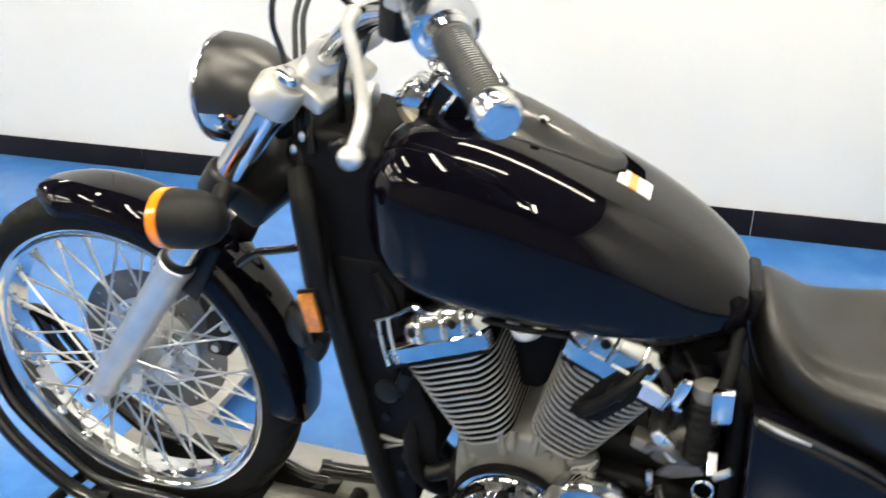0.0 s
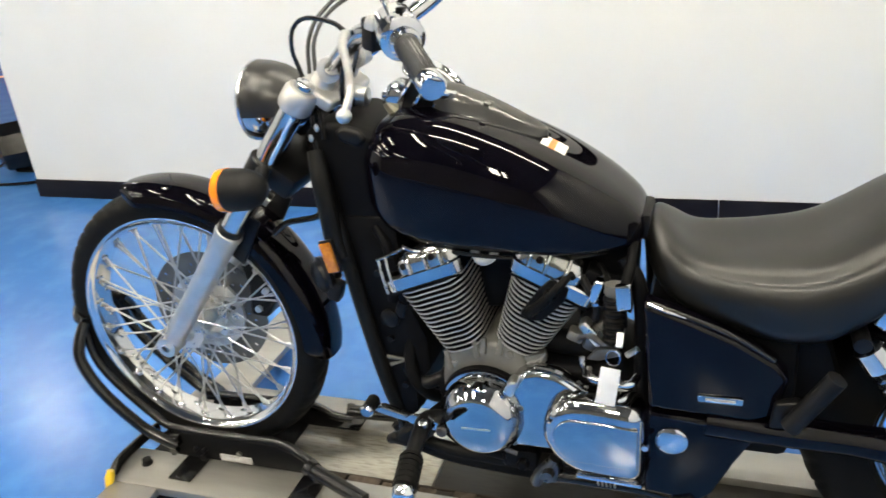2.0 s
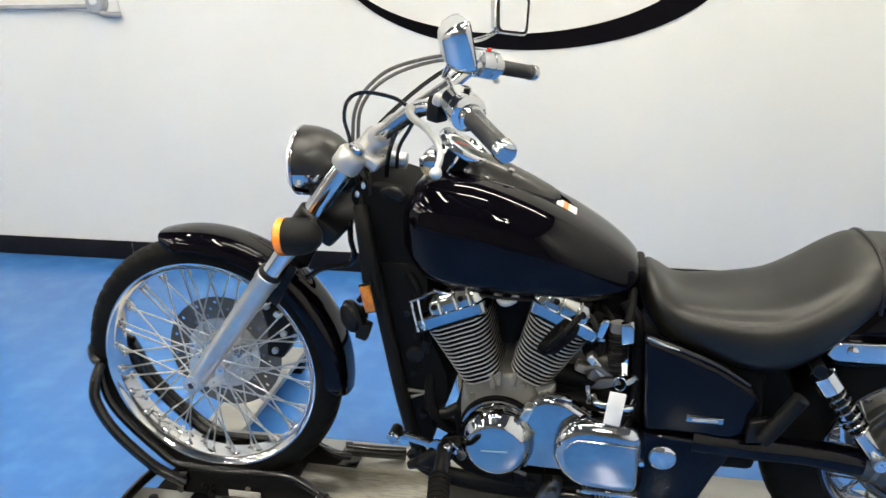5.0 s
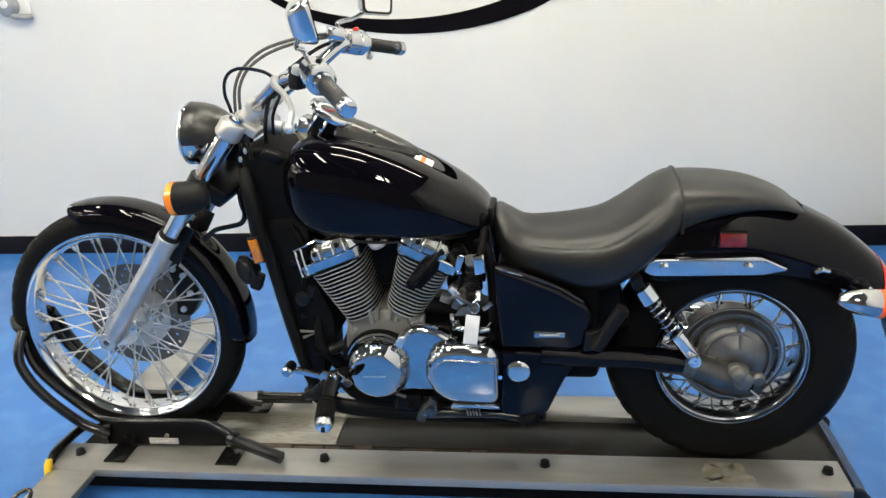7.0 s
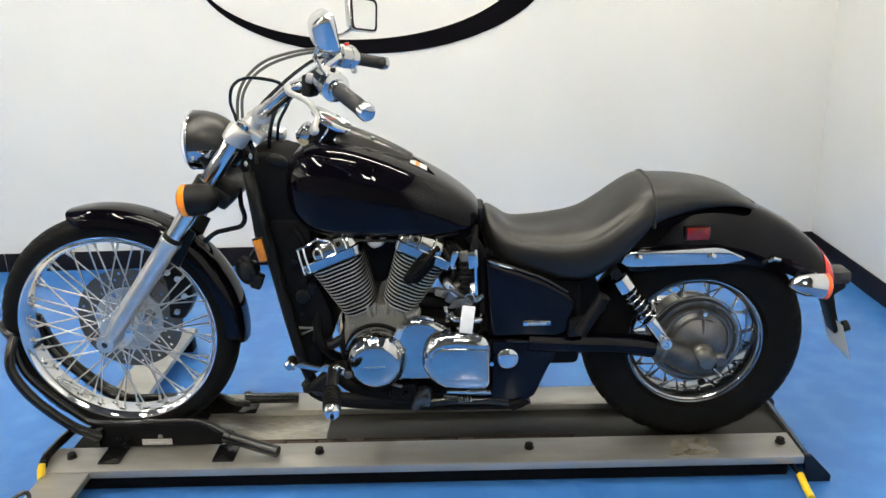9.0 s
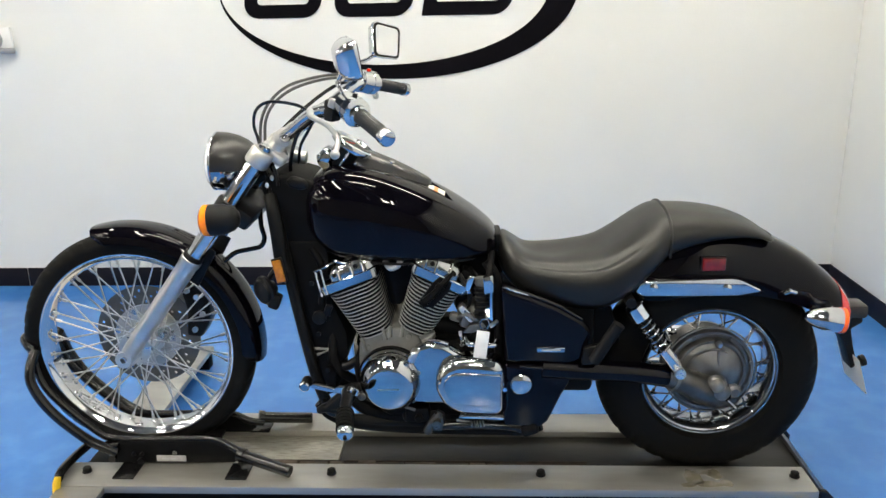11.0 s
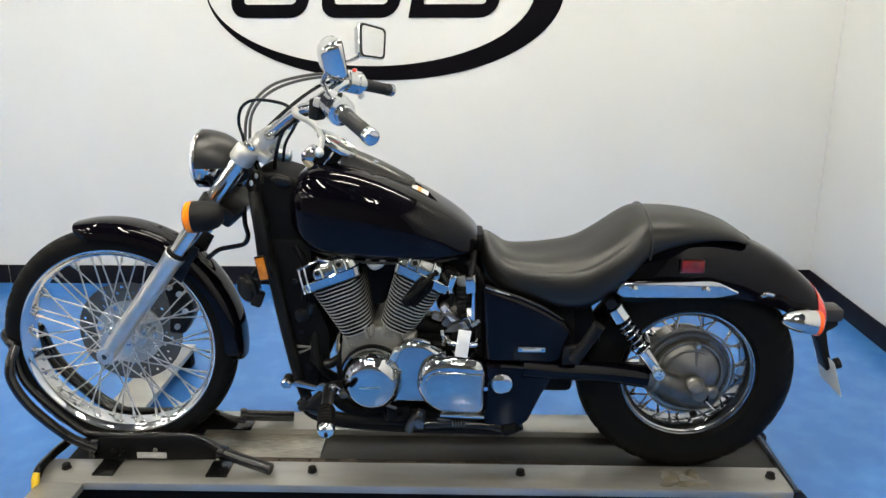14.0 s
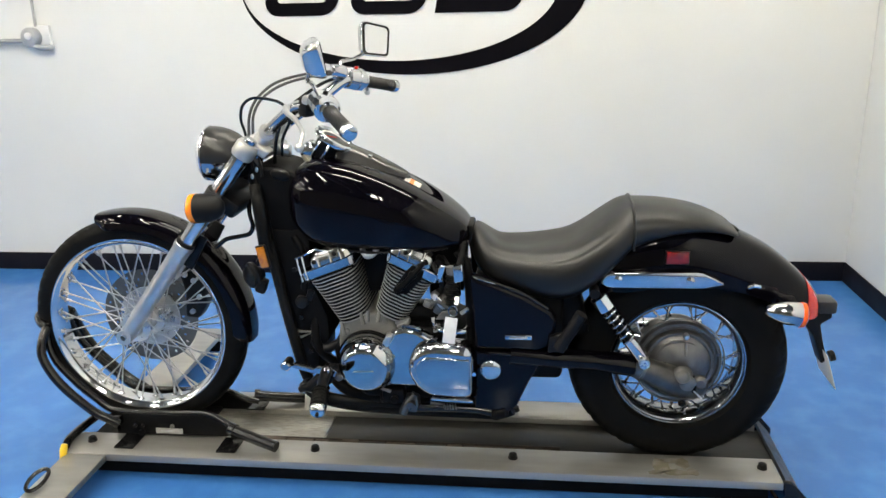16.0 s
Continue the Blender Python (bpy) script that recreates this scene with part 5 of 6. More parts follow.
def front_frame():
    head = [(0.425, 0.945), (0.437, 0.972), (0.464, 0.984), (0.51, 0.984), (0.55, 0.972), (0.58, 0.955), (0.6, 0.9), (0.59, 0.83), (0.58, 0.78), (0.47, 0.76), (0.452, 0.83), (0.445, 0.9)]
    part("steering_head", slab(head, -0.098, 0.098, 0.03, seg=6), DARK, bike, "black moulded cover over the steering head")
    part("head_cap", slab([(0.495, 0.968), (0.515, 0.98), (0.55, 0.97), (0.562, 0.95), (0.54, 0.938), (0.505, 0.948)], -0.104, -0.08, 0.01, seg=4), SATIN, bike)
    for pts in ([(0.435, -0.06, 0.985), (0.45, -0.09, 0.965), (0.455, -0.1, 0.93), (0.452, -0.1, 0.9)], [(0.46, -0.07, 1.0), (0.475, -0.1, 0.985), (0.478, -0.106, 0.955)]):
        part("head_wiring", tube(pts, 0.0045, 8), SATIN, bike)
    for x, z in ((0.447, 0.955), (0.462, 0.975), (0.447, 0.9)):
        part("wiring_clip", sphere((x, -0.1, z), 0.005, None, (1, 0.7, 1.6), 10, 8), POLISH, bike)
    part("bright_hook", tube([(0.605, -0.1, 0.742), (0.622, -0.128, 0.752), (0.645, -0.13, 0.746), (0.66, -0.12, 0.742)], 0.0048, 8), CHROME, bike)
    for s in (-1, 1):
        part("downtube", tube([(0.455, s * 0.09, 0.91), (0.478, s * 0.112, 0.8), (0.5, s * 0.112, 0.66), (0.535, s * 0.108, 0.45), (0.562, s * 0.1, 0.33), (0.6, s * 0.1, 0.275), (0.7, s * 0.1, 0.255), (0.95, s * 0.1, 0.25), (1.1, s * 0.1, 0.265)], 0.0165, 16), FRAMEBLK, bike, "black frame tube")
        part("radiator_shroud", tube([(0.452, s * 0.1, 0.93), (0.464, s * 0.118, 0.88), (0.472, s * 0.124, 0.82), (0.476, s * 0.124, 0.76), (0.484, s * 0.12, 0.72)], [0.016, 0.019, 0.0195, 0.0195, 0.018], 18), FRAMEBLK, bike, "black cover over the frame tube")
        rf = part("fork_reflector", box((0.4735, s * 0.152, 0.731), (0.024, 0.008, 0.062), 0.002, (0, -11, 0)), AMBERDK, bike, "amber reflector on the frame")
        part("bezel", box((0.474, s * 0.146, 0.731), (0.03, 0.008, 0.07), 0.002, (0, -11, 0)), SATIN, rf)
    part("radiator", slab([(0.475, 0.8), (0.6, 0.8), (0.6, 0.72), (0.605, 0.62), (0.64, 0.53), (0.64, 0.46), (0.605, 0.42), (0.6, 0.345), (0.56, 0.335), (0.545, 0.42), (0.51, 0.62)], -0.104, 0.104, 0.008), DARK, bike, "dark radiator between the frame tubes")
    hn = part("horn", lathe([(-0.02, 0.018), (0, 0.03), (0.004, 0.042), (0.014, 0.043), (0.018, 0.036), (0.026, 0.034), (0.032, 0.024), (0.036, 0.01)], (0.414, -0.055, 0.645), (-0.6, -0.7, -0.1), 24), SATIN, bike, "round black horn")
    part("horn_terminal", box((0.436, -0.075, 0.618), (0.03, 0.03, 0.045), 0.006, (0, 20, 0)), MATTE, hn)
    part("horn_bracket", tube([(0.42, -0.05, 0.68), (0.45, -0.06, 0.72), (0.47, -0.08, 0.74)], 0.008, 8), SATIN, hn)
    part("coolant_hose", tube([(0.555, -0.1, 0.78), (0.578, -0.108, 0.74), (0.582, -0.108, 0.68), (0.575, -0.104, 0.62)], 0.011, 12), DARK, bike)
    part("coolant_hose", tube([(0.575, -0.085, 0.47), (0.6, -0.1, 0.44), (0.63, -0.105, 0.43), (0.67, -0.1, 0.45)], 0.014, 12), SATIN, bike)
    part("radiator_cap", lathe([(0, 0.02), (0.012, 0.02), (0.016, 0.012)], (0.565, -0.1, 0.58), (0, -1, 0), 16), SATIN, bike)
    for x, z in ((0.55, 0.68), (0.56, 0.53), (0.58, 0.42)):
        part("bolt", rod((x, -0.1, z), (x, -0.112, z), 0.007, 8), SATIN, bike)
    part("wiring_clip", box((0.59, -0.1, 0.6), (0.02, 0.02, 0.035), 0.004, (0, 20, 0)), SATIN, bike)
    part("regulator", box((0.565, 0, 0.36), (0.05, 0.1, 0.08), 0.008), DARK, bike)


front_frame()


def engine():
    eng = part("crankcase", slab([(0.665, 0.47), (0.70, 0.50), (0.745, 0.52), (0.79, 0.525), (0.845, 0.52), (0.905, 0.515), (1.0, 0.51), (1.06, 0.48), (1.06, 0.33), (0.98, 0.275), (0.75, 0.275), (0.665, 0.34), (0.65, 0.44)], -0.12, 0.12, 0.02, seg=3), DARK, bike, "dark lower crankcase")
    deck = part("cylinder_deck", slab([(0.668, 0.40), (0.672, 0.46), (0.676, 0.508), (0.70, 0.528), (0.74, 0.546), (0.775, 0.556), (0.815, 0.55), (0.845, 0.528), (0.85, 0.505), (0.838, 0.47), (0.84, 0.40)], -0.124, 0.124, 0.012, seg=3), CAST, bike, "silver cast upper crankcase")
    for x, z in ((0.70, 0.497), (0.815, 0.53), (0.76, 0.535)):
        part("boss", lathe([(0, 0.0085), (0.004, 0.0085), (0.006, 0.006)], (x, -0.122, z), (0, -1, 0), 14), CAST, deck)
    for x, z, x2, z2 in ((0.683, 0.525, 0.694, 0.487), (0.743, 0.556, 0.751, 0.52), (0.765, 0.562, 0.763, 0.53), (0.8, 0.562, 0.795, 0.53)):
        part("web", tube([(x, -0.122, z), (x2, -0.127, z2)], [0.0055, 0.0065], 10, 1), CAST, deck)
    for base, lean, w0, w1, sg in ((V(0.718, 0, 0.543), -21.0, 0.047, 0.074, 1), (V(0.832, 0, 0.553), 25.5, 0.0475, 0.0715, -1)):
        ax = V(math.sin(radians(lean)), 0, math.cos(radians(lean)))
        m = Matrix.Translation(base) @ Matrix.Rotation(radians(lean), 4, "Y")
        core = bmesh.new()
        bmesh.ops.create_cone(core, cap_ends=True, segments=32, radius1=0.042, radius2=0.062, depth=0.16, matrix=m @ Matrix.Translation((0, 0, 0.065)))
        cyl = part("cylinder", core, DARK, bike, "air-cooled cylinder with bright fin edges")
        n = 15
        for k in range(n):
            u = k / (n - 1)
            h = -0.004 + 0.149 * u
            w = w0 + (w1 - w0) * u
            wy = 0.13 + 0.01 * u
            r = 0.034
            pts = []
            for cx, cy, a0 in ((w - r, -wy + r, -90), (w - r, wy - r, 0), (-w + r, wy - r, 90), (-w + r, -wy + r, 180)):
                pts += [(cx + r * math.cos(radians(a0 + j * 18)), cy + r * math.sin(radians(a0 + j * 18))) for j in range(6)]
            # the fins sag a little towards their middle
            pts = [(x, y, -0.006 * (1 - (x / w) ** 2) if y < 0 else 0.0) for x, y in pts]
            bm = bmesh.new()
            skin(bm, [[m @ V(x * f, y * f, h + dz + sag) for x, y, sag in pts] for dz, f in ((-0.0019, 0.97), (-0.0011, 1.0), (0.0011, 1.0), (0.0019, 0.97))])
            part("fin", bm, DARK, cyl)
            bm = bmesh.new()
            rows = [[bm.verts.new(m @ V(x * f, y * f, h + dz + sag)) for x, y, sag in pts] for dz, f in ((-0.0015, 0.986), (-0.0015, 1.006), (0.0015, 1.006), (0.0015, 0.986))]
            for ra, rb in zip(rows, rows[1:] + rows[:1]):
                for q in range(len(pts)):
                    bm.faces.new((ra[q], ra[(q + 1) % len(pts)], rb[(q + 1) % len(pts)], rb[q]))
            part("fin_edge", bm, FIN, cyl, "bare machined fin edge" if k == 0 else "")

        # chrome head: a flat band over the fins, a lopsided dome and an open bracket beside it
        def ring(u0, u1, wy, h, rad):
            c, hw = (u0 + u1) / 2, (u1 - u0) / 2
            rad = min(rad, hw * 0.9)
            out = []
            for cx, cy, a0 in ((hw - rad, -wy + rad, -90), (hw - rad, wy - rad, 0), (-hw + rad, wy - rad, 90), (-hw + rad, -wy + rad, 180)):
                out += [m @ V(sg * (c + cx + rad * math.cos(radians(a0 + j * 18))), cy + rad * math.sin(radians(a0 + j * 18)), h) for j in range(6)]
            return out
        hd = skin(bmesh.new(), [ring(-0.082, 0.077, 0.137, 0.148, 0.02), ring(-0.088, 0.08, 0.143, 0.152, 0.022), ring(-0.089, 0.083, 0.143, 0.175, 0.022), ring(-0.085, 0.08, 0.138, 0.179, 0.02)])
        part("head_cover", hd, ENGCHROME, cyl, "chrome cylinder head cover")
        dome = skin(bmesh.new(), [ring(-0.056, 0.083, 0.14, 0.176, 0.028), ring(-0.056, 0.084, 0.14, 0.194, 0.03), ring(-0.052, 0.081, 0.137, 0.205, 0.032), ring(-0.042, 0.072, 0.13, 0.215, 0.034), ring(-0.024, 0.058, 0.115, 0.222, 0.03), ring(0.0, 0.04, 0.09, 0.224, 0.018)])
        dm = part("head_dome", dome, DOMECHROME, cyl, "domed chrome rocker cover")
        if sg > 0:
            for u in (-0.084, -0.068):
                part("bracket_post", tube([m @ V(sg * u, -0.1435, 0.153), m @ V(sg * (u + 0.004), -0.14, 0.19), m @ V(sg * (u + 0.008), -0.132, 0.222)], [0.0026, 0.0024, 0.0026], 8), POLISH, cyl)
            part("bracket_rod", tube([m @ V(sg * -0.08, -0.132, 0.222), m @ V(sg * -0.05, -0.13, 0.223), m @ V(sg * -0.012, -0.115, 0.225)], 0.0034, 8), CHROME, cyl)
        else:
            part("end_clip", slab([(0.977, 0.7), (0.985, 0.715), (1.0, 0.71), (0.994, 0.69), (0.985, 0.665), (0.972, 0.672)], -0.146, -0.12, 0.004, seg=3), CHROME, cyl)
        # solid dark block imitates the shaded gap beside the dome
        part("rocker_gap_block", box(tuple(m @ V(sg * -0.064, -0.1, 0.2)), (0.03, 0.05, 0.03), 0.006, (0, lean, 0)), DARK, cyl)
        for u, h in ((-0.03, 0.195), (0.034, 0.197)):
            p = m @ V(sg * u, -0.138 + max(0, h - 0.2) * 0.6, h)
            part("cover_bolt", lathe([(0, 0.007), (0.002, 0.007), (0.003, 0.0045), (0.004, 0.0045), (0.005, 0.003)], p, ax * 0.3 + V(0, -0.95, 0), 10), DARK, dm)
        for u in (-0.02, 0.018, 0.05):
            part("cover_rib", tube([m @ V(sg * u, -0.143, 0.178), m @ V(sg * (u + 0.002), -0.14, 0.2), m @ V(sg * (u + 0.004), -0.127, 0.216)], 0.0042, 8), DOMECHROME, dm)
        part("cover_seam", box(tuple(m @ V(-0.003 * sg, -0.1415, 0.1475)), (w1 * 2.1, 0.004, 0.004), 0.001, (0, lean, 0)), DARK, cyl)
    # raised black panel in place of the shaded spark plug recess in the rear cylinder
    rec = slab([(0.845, 0.636), (0.858, 0.622), (0.888, 0.624), (0.93, 0.668), (0.938, 0.695), (0.905, 0.712), (0.885, 0.692)], -0.1475, -0.1, 0.004)
    part("plug_recess_panel", rec, DARK, bike, "black panel imitating the shaded recess round the spark plug")
    lead = part("spark_plug_lead", tube([(0.864, -0.148, 0.642), (0.888, -0.156, 0.665), (0.925, -0.152, 0.705), (0.955, -0.11, 0.735)], [0.0105, 0.0095, 0.0075, 0.006], 12), PEGRUB, bike, "black spark plug cap and lead")
    part("plug_boot", lathe([(0, 0.01), (0.004, 0.0125), (0.012, 0.0125), (0.015, 0.01)], (0.9, -0.153, 0.678), (0.6, 0.02, 0.62), 14), PEGRUB, lead)
    # left-hand covers
    c = V(0.764, -0.13, 0.412)
    cc = part("alternator_cover", lathe([(0.0, 0.088), (0.018, 0.088), (0.02, 0.081), (0.027, 0.081), (0.029, 0.084), (0.045, 0.083), (0.052, 0.081), (0.066, 0.0715), (0.072, 0.066), (0.076, 0.063), (0.0785, 0.055), (0.08, 0.035), (0.0803, 0.008)], c, (0, -1, 0), 72), ENGCHROME, bike, "round polished chrome engine cover")
    part("cover_groove", ringlathe([(0.002, 0.086), (0.017, 0.086), (0.017, 0.0935), (0.002, 0.0935)], c, (0, -1, 0), 56), DARK, cc)
    part("nameplate_bar", box((0.762, -0.2107, 0.409), (0.058, 0.0012, 0.0032), 0.0004, (0, -2, 0)), POLISH, cc)
    part("inspection_plug", lathe([(0.04, 0.0095), (0.062, 0.0095), (0.064, 0.007)], c + V(0.0, 0, 0.071), (0, -1, 0), 16), CHROME, cc)
    part("plug_seat", lathe([(0.045, 0.013), (0.0585, 0.013), (0.06, 0.0115)], c + V(0.0, 0, 0.071), (0, -1, 0), 18), DARK, cc)
    for a in (-150, -42, 20):
        p = c + V(0.083 * math.cos(radians(a)), -0.022, 0.083 * math.sin(radians(a)))
        part("bolt", rod(p, p + V(0, -0.02, 0), 0.0065, 8), DARKCAST, cc)
    mid = part("middle_cover", slab([(0.812, 0.345), (0.816, 0.46), (0.826, 0.5), (0.846, 0.519), (0.876, 0.528), (0.914, 0.522), (0.982, 0.484), (0.99, 0.345)], -0.17, -0.125, 0.02, seg=5), ENGCHROME, bike, "chrome middle engine cover")
    part("rib", tube([(0.87, -0.158, 0.532), (0.9, -0.16, 0.53), (0.925, -0.16, 0.522)], [0.004, 0.0055, 0.004], 8), CHROME, mid)
    part("rib", tube([(0.93, -0.165, 0.515), (0.96, -0.168, 0.5), (0.985, -0.17, 0.487)], 0.0032, 8), CHROME, mid)
    part("lug", slab([(0.812, 0.484), (0.829, 0.513), (0.846, 0.512), (0.832, 0.476)], -0.192, -0.16, 0.005, seg=3), POLISH, mid, "bright cast lug")
    box_out = [(0.89, 0.419), (0.893, 0.44), (0.9, 0.458), (0.912, 0.475), (0.928, 0.487), (0.948, 0.4945), (0.975, 0.497), (1.02, 0.494), (1.077, 0.487), (1.077, 0.326), (1.02, 0.327), (0.955, 0.331), (0.93, 0.345), (0.911, 0.362), (0.898, 0.385), (0.891, 0.402)]
    big = part("sprocket_cover", slab(box_out, -0.213, -0.125, 0.027, seg=6), ENGCHROME, bike, "large rounded chrome side cover")
    inset = [(0.913, 0.419), (0.917, 0.437), (0.928, 0.452), (0.945, 0.461), (1.0, 0.46), (1.067, 0.455), (1.067, 0.364), (1.0, 0.365), (0.948, 0.367), (0.928, 0.38), (0.917, 0.398)]
    part("raised_panel", slab(inset, -0.2165, -0.205, 0.0028, seg=3), ENGCHROME, big)
    part("lower_lip", slab([(0.952, 0.322), (1.076, 0.317), (1.076, 0.326), (0.955, 0.331)], -0.208, -0.15, 0.003), CHROME, big)
    part("end_bolt", rod((1.079, -0.19, 0.405), (1.079, -0.2, 0.405), 0.006, 8), CHROME, big)
    # under the engine
    part("exhaust_link", tube([(0.62, -0.05, 0.33), (0.68, -0.08, 0.285), (0.8, -0.1, 0.272), (1.0, -0.09, 0.28)], 0.02, 14), DARK, bike)
    st = part("stand_bracket", box((0.885, -0.13, 0.275), (0.05, 0.05, 0.05), 0.01), DULLCAST, bike, "cast side stand bracket")
    part("lug", tube([(0.862, -0.15, 0.248), (0.872, -0.155, 0.275), (0.9, -0.15, 0.312)], [0.013, 0.012, 0.01], 12), DULLCAST, st)
    part("bolt", rod((0.89, -0.16, 0.285), (0.89, -0.178, 0.285), 0.013, 8), DULLCAST, st)
    part("side_stand", tube([(0.9, -0.14, 0.262), (0.98, -0.15, 0.27), (1.08, -0.15, 0.268), (1.15, -0.15, 0.255)], [0.013, 0.012, 0.012, 0.014], 12), TUBEBLK, bike, "folded black side stand")
    coil = [(0.985 + 0.0008 * k, -0.155 + 0.0075 * math.cos(k * math.tau / 10), 0.276 + 0.0075 * math.sin(k * math.tau / 10)) for k in range(51)]
    part("stand_spring", tube(coil, 0.0022, 6, 1), DARKCAST, bike, "coil spring of the side stand")
    part("spring_rod", rod((0.945, -0.15, 0.285), (1.05, -0.15, 0.268), 0.0035, 8), POLISH, bike)
    part("stand_foot", box((1.15, -0.15, 0.262), (0.05, 0.05, 0.03), 0.012, (0, -20, 0), seg=3), DARK, bike)
    part("shift_case", box((0.835, -0.135, 0.305), (0.07, 0.05, 0.045), 0.012), DARK, bike)
    part("drain_plug", lathe([(0, 0.013), (0.01, 0.013), (0.014, 0.009)], (0.84, -0.16, 0.3), (0, -1, 0), 6), DARK, bike)
    part("neutral_switch", lathe([(0, 0.011), (0.02, 0.011), (0.026, 0.006)], (0.8, -0.13, 0.292), (0.3, -1, -0.2), 10), MATTE, bike)
    part("shift_rod", rod((0.668, -0.172, 0.385), (0.83, -0.165, 0.325), 0.0045, 8), DARKCAST, bike)
    part("sump", box((0.85, 0, 0.27), (0.36, 0.2, 0.05), 0.012), DARK, bike)
    for s in (-1, 1):
        part("frame_rail", tube([(0.548, s * 0.1, 0.315), (0.575, s * 0.1, 0.278), (0.63, s * 0.1, 0.254), (0.72, s * 0.1, 0.24), (0.88, s * 0.1, 0.232), (1.05, s * 0.1, 0.23), (1.14, s * 0.105, 0.232), (1.185, s * 0.11, 0.25)], 0.018, 14), DARK, bike, "black lower frame rail")
    # exhaust on the far side; the lower muffler is unseen, added to darken the deck's reflection
    for z0, x1, nm in ((0.245, 1.6, "lower"), (0.36, 1.79, "upper")):
        ex = part("muffler", tube([(0.95, 0.25, z0), (1.1, 0.255, z0), (x1, 0.26, z0 + 0.01)], [0.03, 0.04, 0.032], 20), CHROME, bike, "chrome exhaust muffler on the far side")
        part("header_pipe", tube([(0.66, 0.14, z0 + 0.25), (0.62, 0.2, z0 + 0.1), (0.68, 0.24, z0), (0.96, 0.25, z0)], 0.022, 14), CHROME, ex)
    # carburettor, hoses, ignition
    part("air_box", slab([(0.70, 0.76), (0.745, 0.7), (0.76, 0.6), (0.79, 0.6), (0.84, 0.66), (0.96, 0.7), (1.04, 0.6), (1.05, 0.77)], -0.07, 0.07, 0.01), DARK, bike, "dark airbox between the cylinders")
    part("cable_bracket", tube([(0.755, -0.11, 0.745), (0.77, -0.125, 0.73), (0.79, -0.125, 0.735), (0.8, -0.115, 0.75)], 0.008, 10), GREYBOX, bike)
    cb = part("carburettor", box((0.985, -0.02, 0.64), (0.09, 0.12, 0.12), 0.02), DARK, bike, "grey carburettor body behind the rear cylinder")
    part("intake_boot", lathe([(0, 0.03), (0.03, 0.034), (0.06, 0.03)], (0.965, -0.08, 0.585), (0.7, -0.3, 0.3), 18), DARKCAST, cb)
    part("linkage", tube([(0.95, -0.13, 0.585), (0.975, -0.15, 0.605), (1.0, -0.15, 0.59), (1.02, -0.14, 0.6)], 0.006, 8), DARKCAST, cb)
    part("starter_motor", lathe([(-0.05, 0.015), (-0.045, 0.026), (0.06, 0.026), (0.065, 0.018)], (0.925, -0.08, 0.545), (1, 0, -0.1), 24), DARK, bike)
    part("chrome_pipe", tube([(0.972, -0.15, 0.533), (0.985, -0.178, 0.53), (1.045, -0.18, 0.527), (1.06, -0.15, 0.527)], 0.0075, 12), CHROME, bike)
    part("pipe_stay", tube([(0.962, -0.13, 0.505), (0.962, -0.145, 0.53), (0.958, -0.14, 0.552)], 0.005, 8), POLISH, bike)
    ribs = []
    for k in range(7):
        ribs += [(k * 0.013, 0.016), (k * 0.013 + 0.004, 0.0195), (k * 0.013 + 0.009, 0.0195), (k * 0.013 + 0.011, 0.016)]
    boot = part("rubber_boot", lathe(ribs + [(0.094, 0.012)], (1.016, -0.135, 0.682), (0.0, -0.12, -1), 20), PEGRUB, bike, "ribbed black rubber boot of the ignition lock")
    part("boot_cap", lathe([(-0.022, 0.014), (-0.02, 0.019), (-0.004, 0.02), (0.002, 0.016)], (1.018, -0.134, 0.684), (0.0, -0.12, -1), 20), CAST, boot)
    part("wedge_cover", slab([(0.952, 0.62), (0.965, 0.632), (0.985, 0.612), (1.0, 0.585), (0.985, 0.578), (0.968, 0.6)], -0.15, -0.12, 0.005, seg=3), POLISH, bike, "bright wedge cover")
    part("hose", tube([(1.045, -0.08, 0.76), (1.04, -0.125, 0.72), (1.03, -0.14, 0.68), (1.03, -0.13, 0.62)], 0.010, 10), DARK, bike)
    part("hose", tube([(0.66, -0.05, 0.36), (0.63, -0.1, 0.4), (0.6, -0.11, 0.46), (0.6, -0.08, 0.56)], 0.014, 10), DARK, bike)
    part("bright_clip", tube([(0.546, -0.105, 0.485), (0.575, -0.11, 0.486), (0.604, -0.105, 0.485)], [0.0045, 0.0035, 0.0025], 8), CAST, bike)
    part("bright_clip", tube([(0.552, -0.105, 0.466), (0.57, -0.11, 0.475), (0.59, -0.106, 0.482)], [0.0045, 0.003, 0.002], 8), CAST, bike)
    # small clutter behind the rear cylinder
    part("starter_cap", lathe([(0, 0.018), (0.012, 0.02), (0.02, 0.012)], (0.985, -0.1, 0.56), (0.6, -0.7, 0.2), 16), DARKCAST, bike)
    part("solenoid", box((0.985, -0.11, 0.57), (0.05, 0.03, 0.045), 0.008, (0, 24, 0)), DARKCAST, bike)
    part("terminal_cover", box((0.945, -0.12, 0.587), (0.03, 0.03, 0.02), 0.005, (0, 20, 0)), CAST, bike)
    part("pinch_bracket", slab([(0.965, 0.545), (0.985, 0.57), (1.02, 0.575), (1.03, 0.56), (0.99, 0.545)], -0.14, -0.13, 0.003), DARKCAST, bike)
    part("fuel_hose", tube([(0.94, -0.1, 0.73), (0.965, -0.13, 0.7), (0.985, -0.135, 0.66), (0.98, -0.12, 0.62)], 0.007, 10), MATTE, bike)
    part("vacuum_hose", tube([(0.985, -0.09, 0.72), (1.005, -0.12, 0.7), (1.01, -0.125, 0.66), (1.0, -0.11, 0.62)], 0.0055, 10), MATTE, bike)
